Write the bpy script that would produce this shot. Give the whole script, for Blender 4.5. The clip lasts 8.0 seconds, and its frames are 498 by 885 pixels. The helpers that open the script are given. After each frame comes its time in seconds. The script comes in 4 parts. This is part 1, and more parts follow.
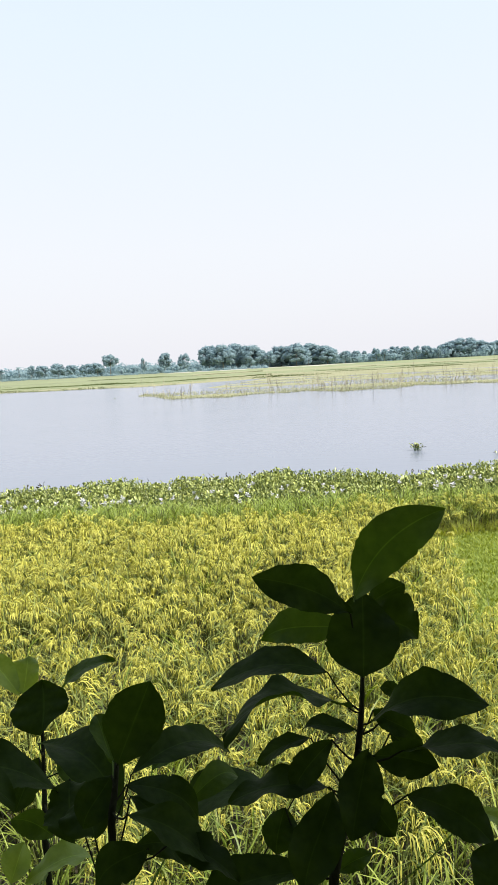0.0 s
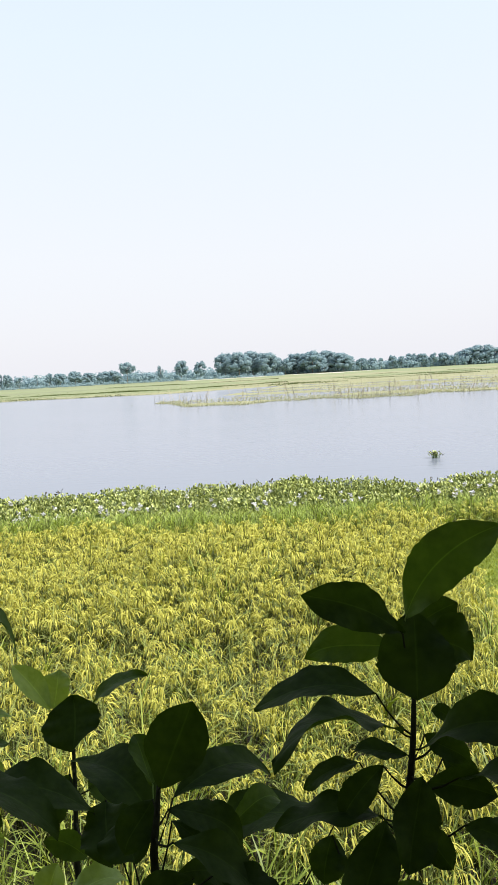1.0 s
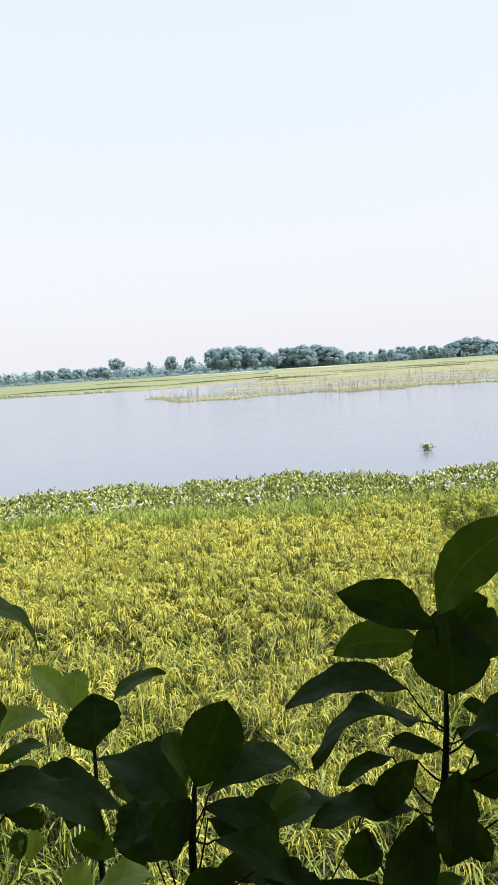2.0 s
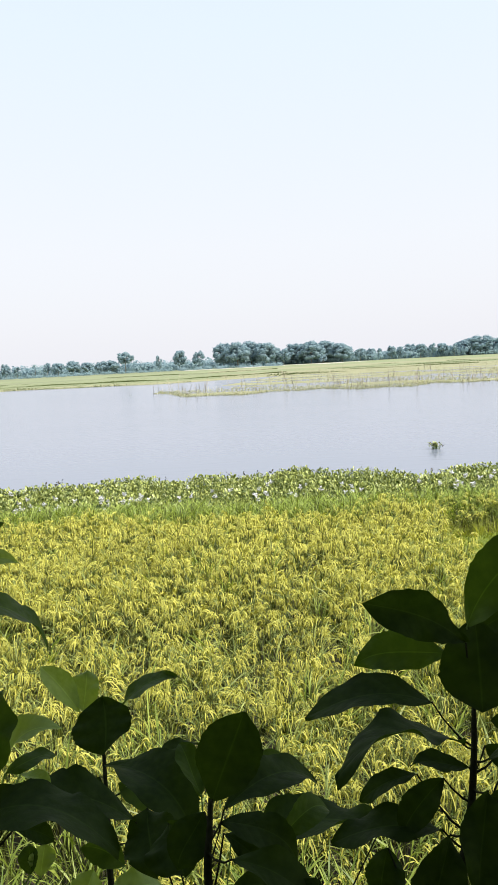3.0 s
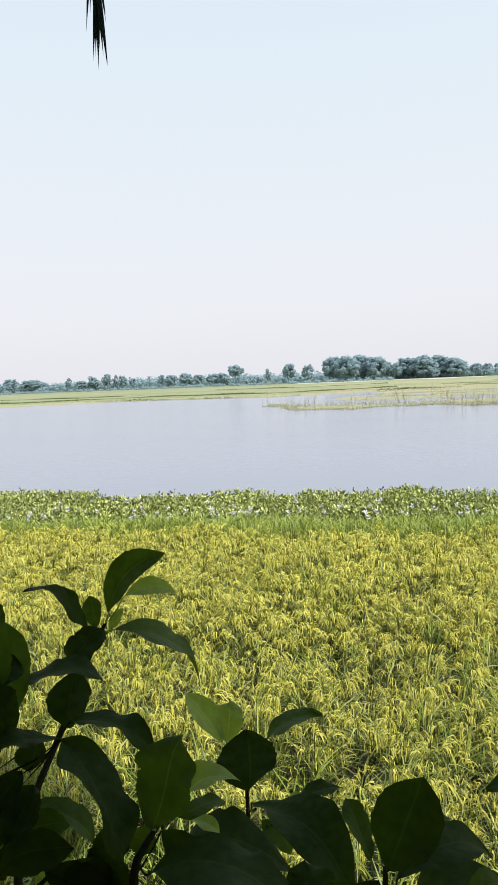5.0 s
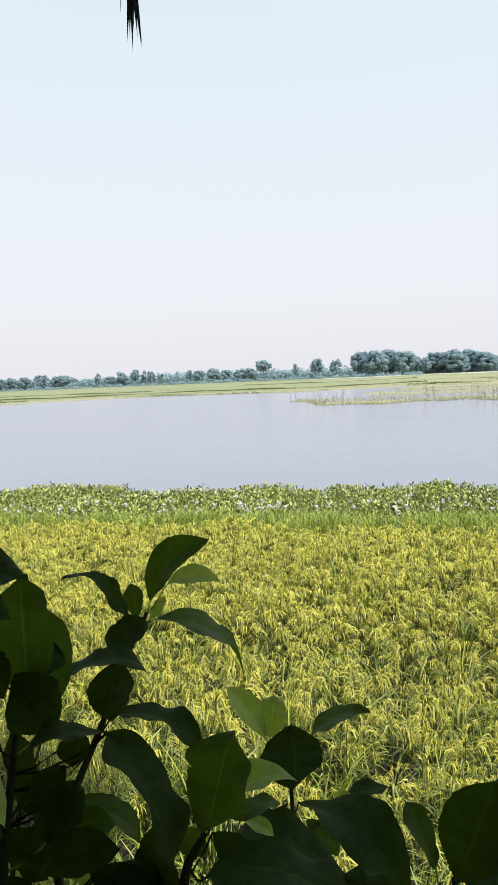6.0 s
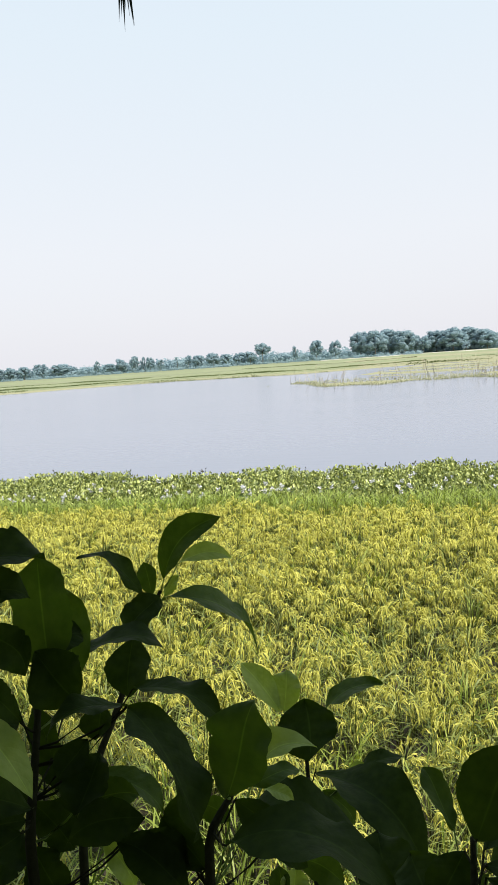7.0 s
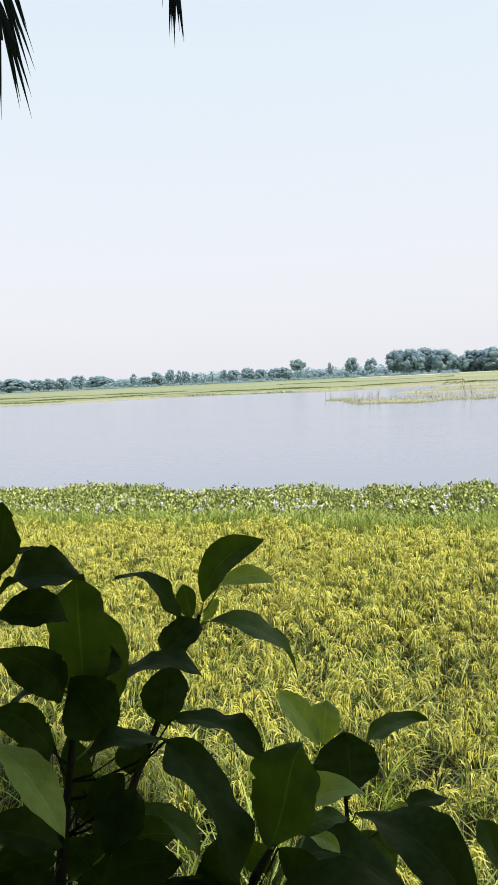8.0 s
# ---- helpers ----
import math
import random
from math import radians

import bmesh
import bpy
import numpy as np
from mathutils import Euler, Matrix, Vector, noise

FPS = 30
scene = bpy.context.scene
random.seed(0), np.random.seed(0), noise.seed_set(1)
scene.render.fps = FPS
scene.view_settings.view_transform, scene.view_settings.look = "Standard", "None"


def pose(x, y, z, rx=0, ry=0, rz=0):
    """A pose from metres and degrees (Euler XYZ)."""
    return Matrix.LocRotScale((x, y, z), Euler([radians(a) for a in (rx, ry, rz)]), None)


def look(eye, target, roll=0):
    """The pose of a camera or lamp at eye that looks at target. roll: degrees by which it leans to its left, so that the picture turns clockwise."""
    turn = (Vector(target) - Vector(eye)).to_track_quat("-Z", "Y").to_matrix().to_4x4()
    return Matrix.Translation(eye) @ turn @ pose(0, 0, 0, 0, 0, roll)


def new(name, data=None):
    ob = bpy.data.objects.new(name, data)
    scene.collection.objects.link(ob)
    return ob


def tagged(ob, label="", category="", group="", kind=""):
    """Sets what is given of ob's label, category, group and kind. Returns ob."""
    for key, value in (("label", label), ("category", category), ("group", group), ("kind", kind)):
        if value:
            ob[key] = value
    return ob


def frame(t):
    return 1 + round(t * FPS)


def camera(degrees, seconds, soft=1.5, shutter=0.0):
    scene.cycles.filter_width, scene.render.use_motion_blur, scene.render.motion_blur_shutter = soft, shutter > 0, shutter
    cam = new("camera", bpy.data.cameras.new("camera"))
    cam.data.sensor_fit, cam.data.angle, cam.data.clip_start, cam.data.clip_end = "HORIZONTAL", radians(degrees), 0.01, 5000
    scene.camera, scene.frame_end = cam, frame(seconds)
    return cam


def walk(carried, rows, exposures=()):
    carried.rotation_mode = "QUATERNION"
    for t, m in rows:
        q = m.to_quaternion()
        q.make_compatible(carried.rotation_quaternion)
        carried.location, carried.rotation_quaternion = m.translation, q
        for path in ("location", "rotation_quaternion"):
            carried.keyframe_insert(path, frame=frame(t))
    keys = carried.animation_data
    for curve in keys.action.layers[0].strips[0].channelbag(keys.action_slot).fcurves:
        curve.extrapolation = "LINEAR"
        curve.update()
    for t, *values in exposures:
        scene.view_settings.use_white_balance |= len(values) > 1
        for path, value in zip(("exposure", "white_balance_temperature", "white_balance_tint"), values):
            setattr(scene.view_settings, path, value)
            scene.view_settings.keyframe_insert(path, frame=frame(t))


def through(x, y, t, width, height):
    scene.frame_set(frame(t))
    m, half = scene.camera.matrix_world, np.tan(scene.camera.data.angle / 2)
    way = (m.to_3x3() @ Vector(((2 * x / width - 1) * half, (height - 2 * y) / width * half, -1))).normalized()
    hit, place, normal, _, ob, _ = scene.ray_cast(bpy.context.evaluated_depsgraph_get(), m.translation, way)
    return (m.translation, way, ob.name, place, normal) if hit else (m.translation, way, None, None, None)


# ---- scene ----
cam = camera(40.4, 8.0, soft=0.75)
PATH = [
    (0, (0.002, -0.144, 4.06), (-0.012, 1.842, 3.826), -3.0),
    (0.5, (-0.002, -0.117, 4.056), (-0.048, 1.869, 3.826), -3.2),
    (1, (-0.039, -0.113, 4.065), (-0.099, 1.875, 3.855), -3.1),
    (1.5, (-0.052, -0.103, 4.068), (-0.091, 1.885, 3.852), -3.0),
    (2, (-0.093, -0.117, 4.075), (-0.127, 1.87, 3.848), -3.7),
    (2.2, (-0.112, -0.086, 4.067), (-0.181, 1.898, 3.826), -3.9),
    (3.3, (-0.115, -0.074, 4.083), (-0.153, 1.912, 3.848), -2.3),
    (3.5, (-0.127, -0.056, 4.08), (-0.156, 1.932, 3.869), -1.9),
    (4, (-0.119, -0.114, 4.124), (-0.222, 1.877, 3.962), -3.3),
    (4.5, (-0.164, -0.089, 4.129), (-0.407, 1.888, 3.95), -2.7),
    (5, (-0.211, -0.052, 4.119), (-0.579, 1.905, 3.933), -2.3),
    (5.2, (-0.224, -0.05, 4.118), (-0.623, 1.902, 3.946), -2.8),
    (6.3, (-0.275, 0.006, 4.087), (-0.734, 1.942, 3.882), -2.5),
    (6.5, (-0.287, -0.004, 4.09), (-0.745, 1.931, 3.882), -3.0),
    (7, (-0.267, -0.012, 4.082), (-0.72, 1.921, 3.838), -4.0),
    (7.5, (-0.277, -0.021, 4.096), (-0.771, 1.904, 3.875), -3.4),
    (8, (-0.298, 0.024, 4.086), (-0.844, 1.939, 3.892), -2.8),
]
walk(cam, [(t, look(eye, target, roll)) for t, eye, target, roll in PATH], exposures=((0, 0.05), (3.6, 0.05), (4.5, -0.02), (5, -0.06), (6.5, -0.04), (8, -0.03)))

# ---- world and sun ----
SUN_EL, SUN_FROM = radians(53), radians(118)      # height of the sun, and its bearing clockwise from +y
sun_way = Vector((math.sin(SUN_FROM) * math.cos(SUN_EL), math.cos(SUN_FROM) * math.cos(SUN_EL), math.sin(SUN_EL)))
world = bpy.data.worlds.new("world")
scene.world = world
world.use_nodes = True
wn, wl = world.node_tree.nodes, world.node_tree.links
back = wn["Background"]
sky = wn.new("ShaderNodeTexSky")
sky.sky_type, sky.sun_disc = "NISHITA", False
sky.sun_elevation, sky.sun_rotation = SUN_EL, SUN_FROM
sky.dust_density, sky.air_density = 4.0, 1.2
dim = wn.new("ShaderNodeVectorMath")
dim.operation = "SCALE"
dim.inputs["Scale"].default_value = 0.1
wl.new(sky.outputs["Color"], dim.inputs[0])
coords = wn.new("ShaderNodeTexCoord")
split = wn.new("ShaderNodeSeparateXYZ")
wl.new(coords.outputs["Generated"], split.inputs[0])
ramp = wn.new("ShaderNodeValToRGB")
wl.new(split.outputs["Z"], ramp.inputs[0])
ramp.color_ramp.elements[0].position, ramp.color_ramp.elements[0].color = 0.0, (0.88, 0.88, 0.935, 1)
ramp.color_ramp.elements[1].position, ramp.color_ramp.elements[1].color = 0.9, (0.62, 0.76, 0.98, 1)
e = ramp.color_ramp.elements.new(0.16)
e.color = (0.885, 0.91, 0.96, 1)
e = ramp.color_ramp.elements.new(0.42)
e.color = (0.81, 0.905, 0.98, 1)
haze = wn.new("ShaderNodeMix")
haze.data_type = "RGBA"
haze.inputs[0].default_value = 0.86
wl.new(dim.outputs[0], haze.inputs[6])
wl.new(ramp.outputs[0], haze.inputs[7])
wl.new(haze.outputs[2], back.inputs["Color"])
back.inputs["Strength"].default_value = 1.1

sun = new("sun", bpy.data.lights.new("sun", "SUN"))
sun.data.energy, sun.data.angle, sun.data.color = 5.0, radians(0.6), (1.0, 0.95, 0.84)
sun.matrix_world = look(sun_way * 60, (0, 0, 0))


# ---- materials ----
def material(name, dark, light, rough=0.6, scale=4.0, fine=60.0, bump=0.2, per="noise", through=0.0, spec=0.4, glow_colour=None, patch=0.0):
    """Two colours mixed by noise at two scales, and by island or object; through: share of light that passes a thin leaf."""
    m = bpy.data.materials.new(name)
    m.use_nodes = True
    n, l = m.node_tree.nodes, m.node_tree.links
    p = n["Principled BSDF"]
    tc = n.new("ShaderNodeTexCoord")
    big = n.new("ShaderNodeTexNoise")
    big.inputs["Scale"].default_value, big.inputs["Detail"].default_value = scale, 6.0
    small = n.new("ShaderNodeTexNoise")
    small.inputs["Scale"].default_value, small.inputs["Detail"].default_value = fine, 3.0
    l.new(tc.outputs["Object"], big.inputs["Vector"])
    l.new(tc.outputs["Object"], small.inputs["Vector"])
    add = n.new("ShaderNodeMath")
    add.operation = "MULTIPLY_ADD"
    add.inputs[1].default_value = 0.45
    l.new(small.outputs["Fac"], add.inputs[0])
    half = n.new("ShaderNodeMath")
    half.operation = "MULTIPLY"
    half.inputs[1].default_value = 0.55
    l.new(half.outputs[0], add.inputs[2])
    if per == "island":
        g = n.new("ShaderNodeNewGeometry")
        if patch:
            mixer = n.new("ShaderNodeMix")
            mixer.inputs[0].default_value = patch
            l.new(g.outputs["Random Per Island"], mixer.inputs[2])
            l.new(big.outputs["Fac"], mixer.inputs[3])
            l.new(mixer.outputs[0], half.inputs[0])
        else:
            l.new(g.outputs["Random Per Island"], half.inputs[0])
    elif per == "object":
        g = n.new("ShaderNodeObjectInfo")
        l.new(g.outputs["Random"], half.inputs[0])
    else:
        l.new(big.outputs["Fac"], half.inputs[0])
    r = n.new("ShaderNodeValToRGB")
    r.color_ramp.elements[0].position, r.color_ramp.elements[0].color = 0.22, (*dark, 1)
    r.color_ramp.elements[1].position, r.color_ramp.elements[1].color = 0.78, (*light, 1)
    l.new(add.outputs[0], r.inputs[0])
    l.new(r.outputs[0], p.inputs["Base Color"])
    p.inputs["Roughness"].default_value = rough
    p.inputs["Specular IOR Level"].default_value = spec
    if bump:
        b = n.new("ShaderNodeBump")
        b.inputs["Strength"].default_value, b.inputs["Distance"].default_value = bump, 0.02
        l.new(small.outputs["Fac"], b.inputs["Height"])
        l.new(b.outputs[0], p.inputs["Normal"])
    if through:
        t = n.new("ShaderNodeBsdfTranslucent")
        mul = n.new("ShaderNodeMix")
        mul.data_type, mul.blend_type = "RGBA", "MULTIPLY"
        mul.inputs[0].default_value = 1.0
        mul.inputs[7].default_value = (*(glow_colour or (1.6, 1.5, 0.5)), 1)
        l.new(r.outputs[0], mul.inputs[6])
        l.new(mul.outputs[2], t.inputs["Color"])
        s = n.new("ShaderNodeMixShader")
        s.inputs[0].default_value = through
        l.new(p.outputs[0], s.inputs[1])
        l.new(t.outputs[0], s.inputs[2])
        l.new(s.outputs[0], n["Material Output"].inputs["Surface"])
    return m


# stalk colour lowered to put shade into the gaps between hills
M_STRAW_SHADED = material("rice_stalk_shaded", (0.03, 0.045, 0.012), (0.16, 0.17, 0.05), 0.6, 0.5, 30, 0, "island", 0.0, 0.2)
M_BLADE = material("rice_blade", (0.055, 0.10, 0.02), (0.42, 0.46, 0.13), 0.42, 0.45, 30, 0, "island", 0.12, 0.22, patch=0.3)
M_GRAIN = material("rice_grain", (0.31, 0.305, 0.05), (0.745, 0.70, 0.155), 0.6, 0.45, 40, 0, "island", 0.15, 0.3, patch=0.35)
M_GREENRICE = material("green_rice", (0.13, 0.20, 0.025), (0.42, 0.50, 0.10), 0.45, 0.5, 30, 0, "island", 0.3, 0.4)
# edge stalks, brightened so sunlight on the field's cut face is in the colour
M_SUNLITSTALK = material("sunlit_stalk", (0.30, 0.36, 0.06), (0.60, 0.60, 0.17), 0.6, 0.5, 30, 0, "island", 0.3)
M_WEED = material("weed", (0.15, 0.21, 0.025), (0.43, 0.48, 0.09), 0.6, 1.1, 20, 0, "island", 0.25, patch=0.5)
M_HYA = material("hyacinth_leaf", (0.035, 0.07, 0.008), (0.60, 0.64, 0.19), 0.25, 1.0, 20, 0, "island", 0.05, 0.55, patch=0.15)
M_HYASTEM = material("hyacinth_stalk", (0.05, 0.09, 0.02), (0.16, 0.24, 0.06), 0.5, 1.0, 20, 0, "island", 0.1)
# dark brown leaves, scattered on the mat's outer rim and the clumps adrift
M_HYADARK = material("hyacinth_dark", (0.035, 0.03, 0.02), (0.09, 0.07, 0.04), 0.8, 1.0, 20, 0, "island")
M_FLOWER = material("hyacinth_flower", (0.62, 0.60, 0.62), (0.82, 0.80, 0.80), 0.6, 1.0, 20, 0, "island", 0.25, glow_colour=(1, 1, 1))
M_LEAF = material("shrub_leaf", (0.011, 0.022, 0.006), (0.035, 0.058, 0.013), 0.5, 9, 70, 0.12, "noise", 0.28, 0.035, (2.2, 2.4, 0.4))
# lit copy of the leaf above: light from behind raises its base colour
M_LEAF_LIT = material("shrub_leaf_lit", (0.026, 0.055, 0.008), (0.075, 0.118, 0.02), 0.48, 9, 70, 0.12, "noise", 0.35, 0.1, (1.6, 1.7, 0.5))
# young leaf, its base colour also lightened to stand for sun on it
M_LEAF_YOUNG_LIT = material("shrub_leaf_young_lit", (0.16, 0.25, 0.04), (0.36, 0.46, 0.12), 0.42, 9, 70, 0.15, "noise", 0.5, 0.35, (1.3, 1.3, 0.5))
M_RIB = material("leaf_rib", (0.16, 0.24, 0.08), (0.26, 0.34, 0.13), 0.6, 9, 90, 0.0, "noise", 0.6, 0.15, (1.5, 1.5, 0.8))


def add_veins(m, gain):
    """A pale midrib, and side veins sunk into the blade, laid out along the leaf's own length and breadth."""
    n, l = m.node_tree.nodes, m.node_tree.links
    ramp_out = [x for x in n if x.type == "VALTORGB"][0].outputs[0]
    targets = [k.to_socket for k in ramp_out.links]
    uv = n.new("ShaderNodeUVMap")
    uv.uv_map = "blade"
    sep = n.new("ShaderNodeSeparateXYZ")
    l.new(uv.outputs[0], sep.inputs[0])

    def calc(op, a2, b2=None):
        k = n.new("ShaderNodeMath")
        k.operation = op
        for slot, value in ((0, a2), (1, b2)):
            if value is None:
                continue
            if isinstance(value, float):
                k.inputs[slot].default_value = value
            else:
                l.new(value, k.inputs[slot])
        return k.outputs[0]

    breadth = calc("ABSOLUTE", calc("SUBTRACT", calc("MULTIPLY", sep.outputs[1], 2.0), 1.0))
    run = calc("SUBTRACT", calc("MULTIPLY", sep.outputs[0], 7.5), calc("MULTIPLY", calc("POWER", breadth, 1.25), 1.5))
    quilt = calc("POWER", calc("MULTIPLY", calc("PINGPONG", run, 0.5), 2.0), 0.6)
    middle = calc("MINIMUM", calc("MULTIPLY", breadth, 9.0), 1.0)
    relief = [x for x in n if x.type == "BUMP"][0]
    veins = n.new("ShaderNodeBump")
    veins.inputs["Strength"].default_value, veins.inputs["Distance"].default_value = 0.2, 0.002
    l.new(calc("MULTIPLY", quilt, middle), veins.inputs["Height"])
    l.new(veins.outputs[0], relief.inputs["Normal"])
    mixer = n.new("ShaderNodeMix")
    mixer.data_type, mixer.blend_type = "RGBA", "MULTIPLY"
    l.new(calc("SUBTRACT", 1.0, calc("MINIMUM", calc("MULTIPLY", breadth, 22.0), 1.0)), mixer.inputs[0])
    l.new(ramp_out, mixer.inputs[6])
    mixer.inputs[7].default_value = (gain, gain, gain, 1)
    for t in targets:
        l.new(mixer.outputs[2], t)


add_veins(M_LEAF, 1.5)
add_veins(M_LEAF_LIT, 1.7)
add_veins(M_LEAF_YOUNG_LIT, 1.4)
M_TWIG = material("shrub_twig", (0.014, 0.018, 0.009), (0.03, 0.032, 0.016), 0.9, 12, 90, 0.3, spec=0.05)
M_BARK = material("bark", (0.07, 0.055, 0.04), (0.17, 0.14, 0.1), 0.9, 3, 25, 0.6)
# dark green of ditch growth, also used as the shore bank's shadow line
M_DITCH_SHADE = material("ditch_plants_shade", (0.09, 0.13, 0.05), (0.18, 0.22, 0.09), 0.7, 0.12, 2.0, 0, "island", 0.15)
# distant haze is mixed into this pale blue-green base colour
M_CROWN_HAZED = material("far_foliage_hazed", (0.29, 0.41, 0.47), (0.38, 0.49, 0.51), 0.9, 0.12, 2.0, 0, "island", 0.45, 0.0, (1, 1, 1), patch=0.6)
M_FARBARK = material("far_bark", (0.22, 0.21, 0.18), (0.38, 0.35, 0.3), 0.9, 3, 25, 0.3)
M_SHADE = material("shade_tree_foliage", (0.035, 0.06, 0.02), (0.06, 0.1, 0.03), 0.6, 0.5, 6, 0, "island")
M_FARGRASS = material("far_grass", (0.14, 0.17, 0.07), (0.31, 0.31, 0.16), 0.7, 0.05, 0.6, 0, "island", 0.2, patch=0.5)
M_MARSH = material("marsh_plants", (0.22, 0.25, 0.13), (0.62, 0.59, 0.45), 0.6, 0.08, 1.0, 0, "island", 0.2)
M_BAMBOO = material("bamboo_pale", (0.32, 0.27, 0.17), (0.55, 0.48, 0.33), 0.6, 3, 30, 0.1, "object")
M_BAMBOO_DARK = material("bamboo_dark", (0.10, 0.085, 0.07), (0.22, 0.19, 0.15), 0.7, 3, 30, 0.1, "object")
M_PALM = material("palm_leaflet", (0.016, 0.026, 0.022), (0.035, 0.05, 0.04), 0.4, 3, 30, 0.1, "object", 0.04, 0.3)

# open ground: mud, grass and stubble in large patches
M_GROUND = material("ground", (0.17, 0.20, 0.10), (0.31, 0.315, 0.18), 0.95, 0.035, 0.9, 0.4)

# still, silty river with fine ripples
M_WATER = bpy.data.materials.new("river_water")
M_WATER.use_nodes = True
n, l = M_WATER.node_tree.nodes, M_WATER.node_tree.links
p = n["Principled BSDF"]
p.inputs["Base Color"].default_value = (0.202, 0.222, 0.275, 1)
p.inputs["Roughness"].default_value, p.inputs["IOR"].default_value = 0.18, 1.33
tc = n.new("ShaderNodeTexCoord")
stretch = n.new("ShaderNodeMapping")
stretch.inputs["Scale"].default_value = (0.35, 1.3, 1.0)
l.new(tc.outputs["Object"], stretch.inputs["Vector"])
wave = n.new("ShaderNodeTexNoise")
wave.inputs["Scale"].default_value, wave.inputs["Detail"].default_value = 1.6, 5.0
l.new(stretch.outputs[0], wave.inputs["Vector"])
calm = n.new("ShaderNodeTexNoise")
calm.inputs["Scale"].default_value, calm.inputs["Detail"].default_value = 0.06, 2.0
l.new(stretch.outputs[0], calm.inputs["Vector"])
gain = n.new("ShaderNodeMath")
gain.operation = "MULTIPLY"
l.new(wave.outputs["Fac"], gain.inputs[0])
l.new(calm.outputs["Fac"], gain.inputs[1])
b = n.new("ShaderNodeBump")
b.inputs["Strength"].default_value, b.inputs["Distance"].default_value = 0.5, 0.06
l.new(gain.outputs[0], b.inputs["Height"])
l.new(b.outputs[0], p.inputs["Normal"])


# ---- mesh helpers ----
rng = np.random.default_rng(11)


def mesh_of(name, verts, quads, mats, index=None, smooth=False):
    """A mesh from arrays of vertices and quads, and the material number of each quad."""
    me = bpy.data.meshes.new(name)
    verts, quads = np.asarray(verts, np.float32), np.asarray(quads, np.int32)
    me.vertices.add(len(verts))
    me.vertices.foreach_set("co", verts.ravel())
    me.loops.add(quads.size)
    me.loops.foreach_set("vertex_index", quads.ravel())
    me.polygons.add(len(quads))
    me.polygons.foreach_set("loop_start", np.arange(len(quads), dtype=np.int32) * 4)
    for m in mats:
        me.materials.append(m)
    if index is not None:
        me.polygons.foreach_set("material_index", np.asarray(index, np.int32))
    if smooth:
        me.polygons.foreach_set("use_smooth", np.ones(len(quads), bool))
    me.update(calc_edges=True)
    me.validate()
    return me


def part(name, bm, mat, parent, label=""):
    """Links a bmesh, or a ready mesh, as one part under a thing or under a part."""
    if isinstance(bm, bpy.types.Mesh):
        me = bm
    else:
        me = bpy.data.meshes.new(name)
        bm.to_mesh(me)
        bm.free()
        for m in (mat if isinstance(mat, (list, tuple)) else [mat]):
            me.materials.append(m)
    ob = new(name, me)
    ob.parent = parent
    if label:
        tagged(ob, label)
    return ob


class Sheaf:
    """Collects ribbons of quads with a material number each."""

    def __init__(self):
        self.v, self.q, self.m, self.n = [], [], [], 0

    def ribbon(self, line, widths, side, mat):
        line, side = np.asarray(line, float), np.asarray(side, float)
        w = np.asarray(widths, float)[:, None] * side[None, :] / 2
        k = len(line)
        self.v.append(np.stack([line - w, line + w], 1).reshape(-1, 3))
        a = self.n + 2 * np.arange(k - 1)
        self.q.append(np.stack([a, a + 1, a + 3, a + 2], 1))
        self.m.append(np.full(k - 1, mat))
        self.n += 2 * k

    def grid(self, pts, mat):
        """pts: rows x columns x 3."""
        r, c = pts.shape[:2]
        i = self.n + np.arange(r * c).reshape(r, c)
        self.v.append(pts.reshape(-1, 3))
        self.q.append(np.stack([i[:-1, :-1], i[:-1, 1:], i[1:, 1:], i[1:, :-1]], -1).reshape(-1, 4))
        self.m.append(np.full((r - 1) * (c - 1), mat))
        self.n += r * c

    def done(self):
        return np.concatenate(self.v), np.concatenate(self.q), np.concatenate(self.m)


def scatter(name, templates, places, turns, sizes, picks, mats, heights=None, lean=0.0):
    """One mesh of many plants: template picks[i] stands at places[i], turned and scaled."""
    V, Q, I, n = [], [], [], 0
    for t, (tv, tq, tm) in enumerate(templates):
        who = np.nonzero(picks == t)[0]
        if not len(who):
            continue
        c, s = np.cos(turns[who])[:, None], np.sin(turns[who])[:, None]
        x, y, z = tv[:, 0][None], tv[:, 1][None], tv[:, 2][None]
        k = sizes[who][:, None]
        h = k if heights is None else heights[who][:, None]
        lx, ly = rng.normal(0, lean, (len(who), 1)), rng.normal(0, lean, (len(who), 1))
        px = (c * x - s * y) * k + places[who, 0:1] + lx * z * h
        py = (s * x + c * y) * k + places[who, 1:2] + ly * z * h
        pz = z * h + places[who, 2:3]
        V.append(np.stack([px, py, pz], -1).reshape(-1, 3))
        off = n + np.arange(len(who))[:, None, None] * len(tv)
        Q.append((tq[None] + off).reshape(-1, 4))
        I.append(np.tile(tm, len(who)))
        n += len(who) * len(tv)
    return mesh_of(name, np.concatenate(V), np.concatenate(Q), mats, np.concatenate(I))


def unit(v):
    v = np.asarray(v, float)
    return v / np.linalg.norm(v)


def tube(line, radii, sides=7, cap=True):
    """A tapered tube along a line, as a bmesh."""
    bm = bmesh.new()
    add_tube(bm, line, radii, sides, cap)
    return bm


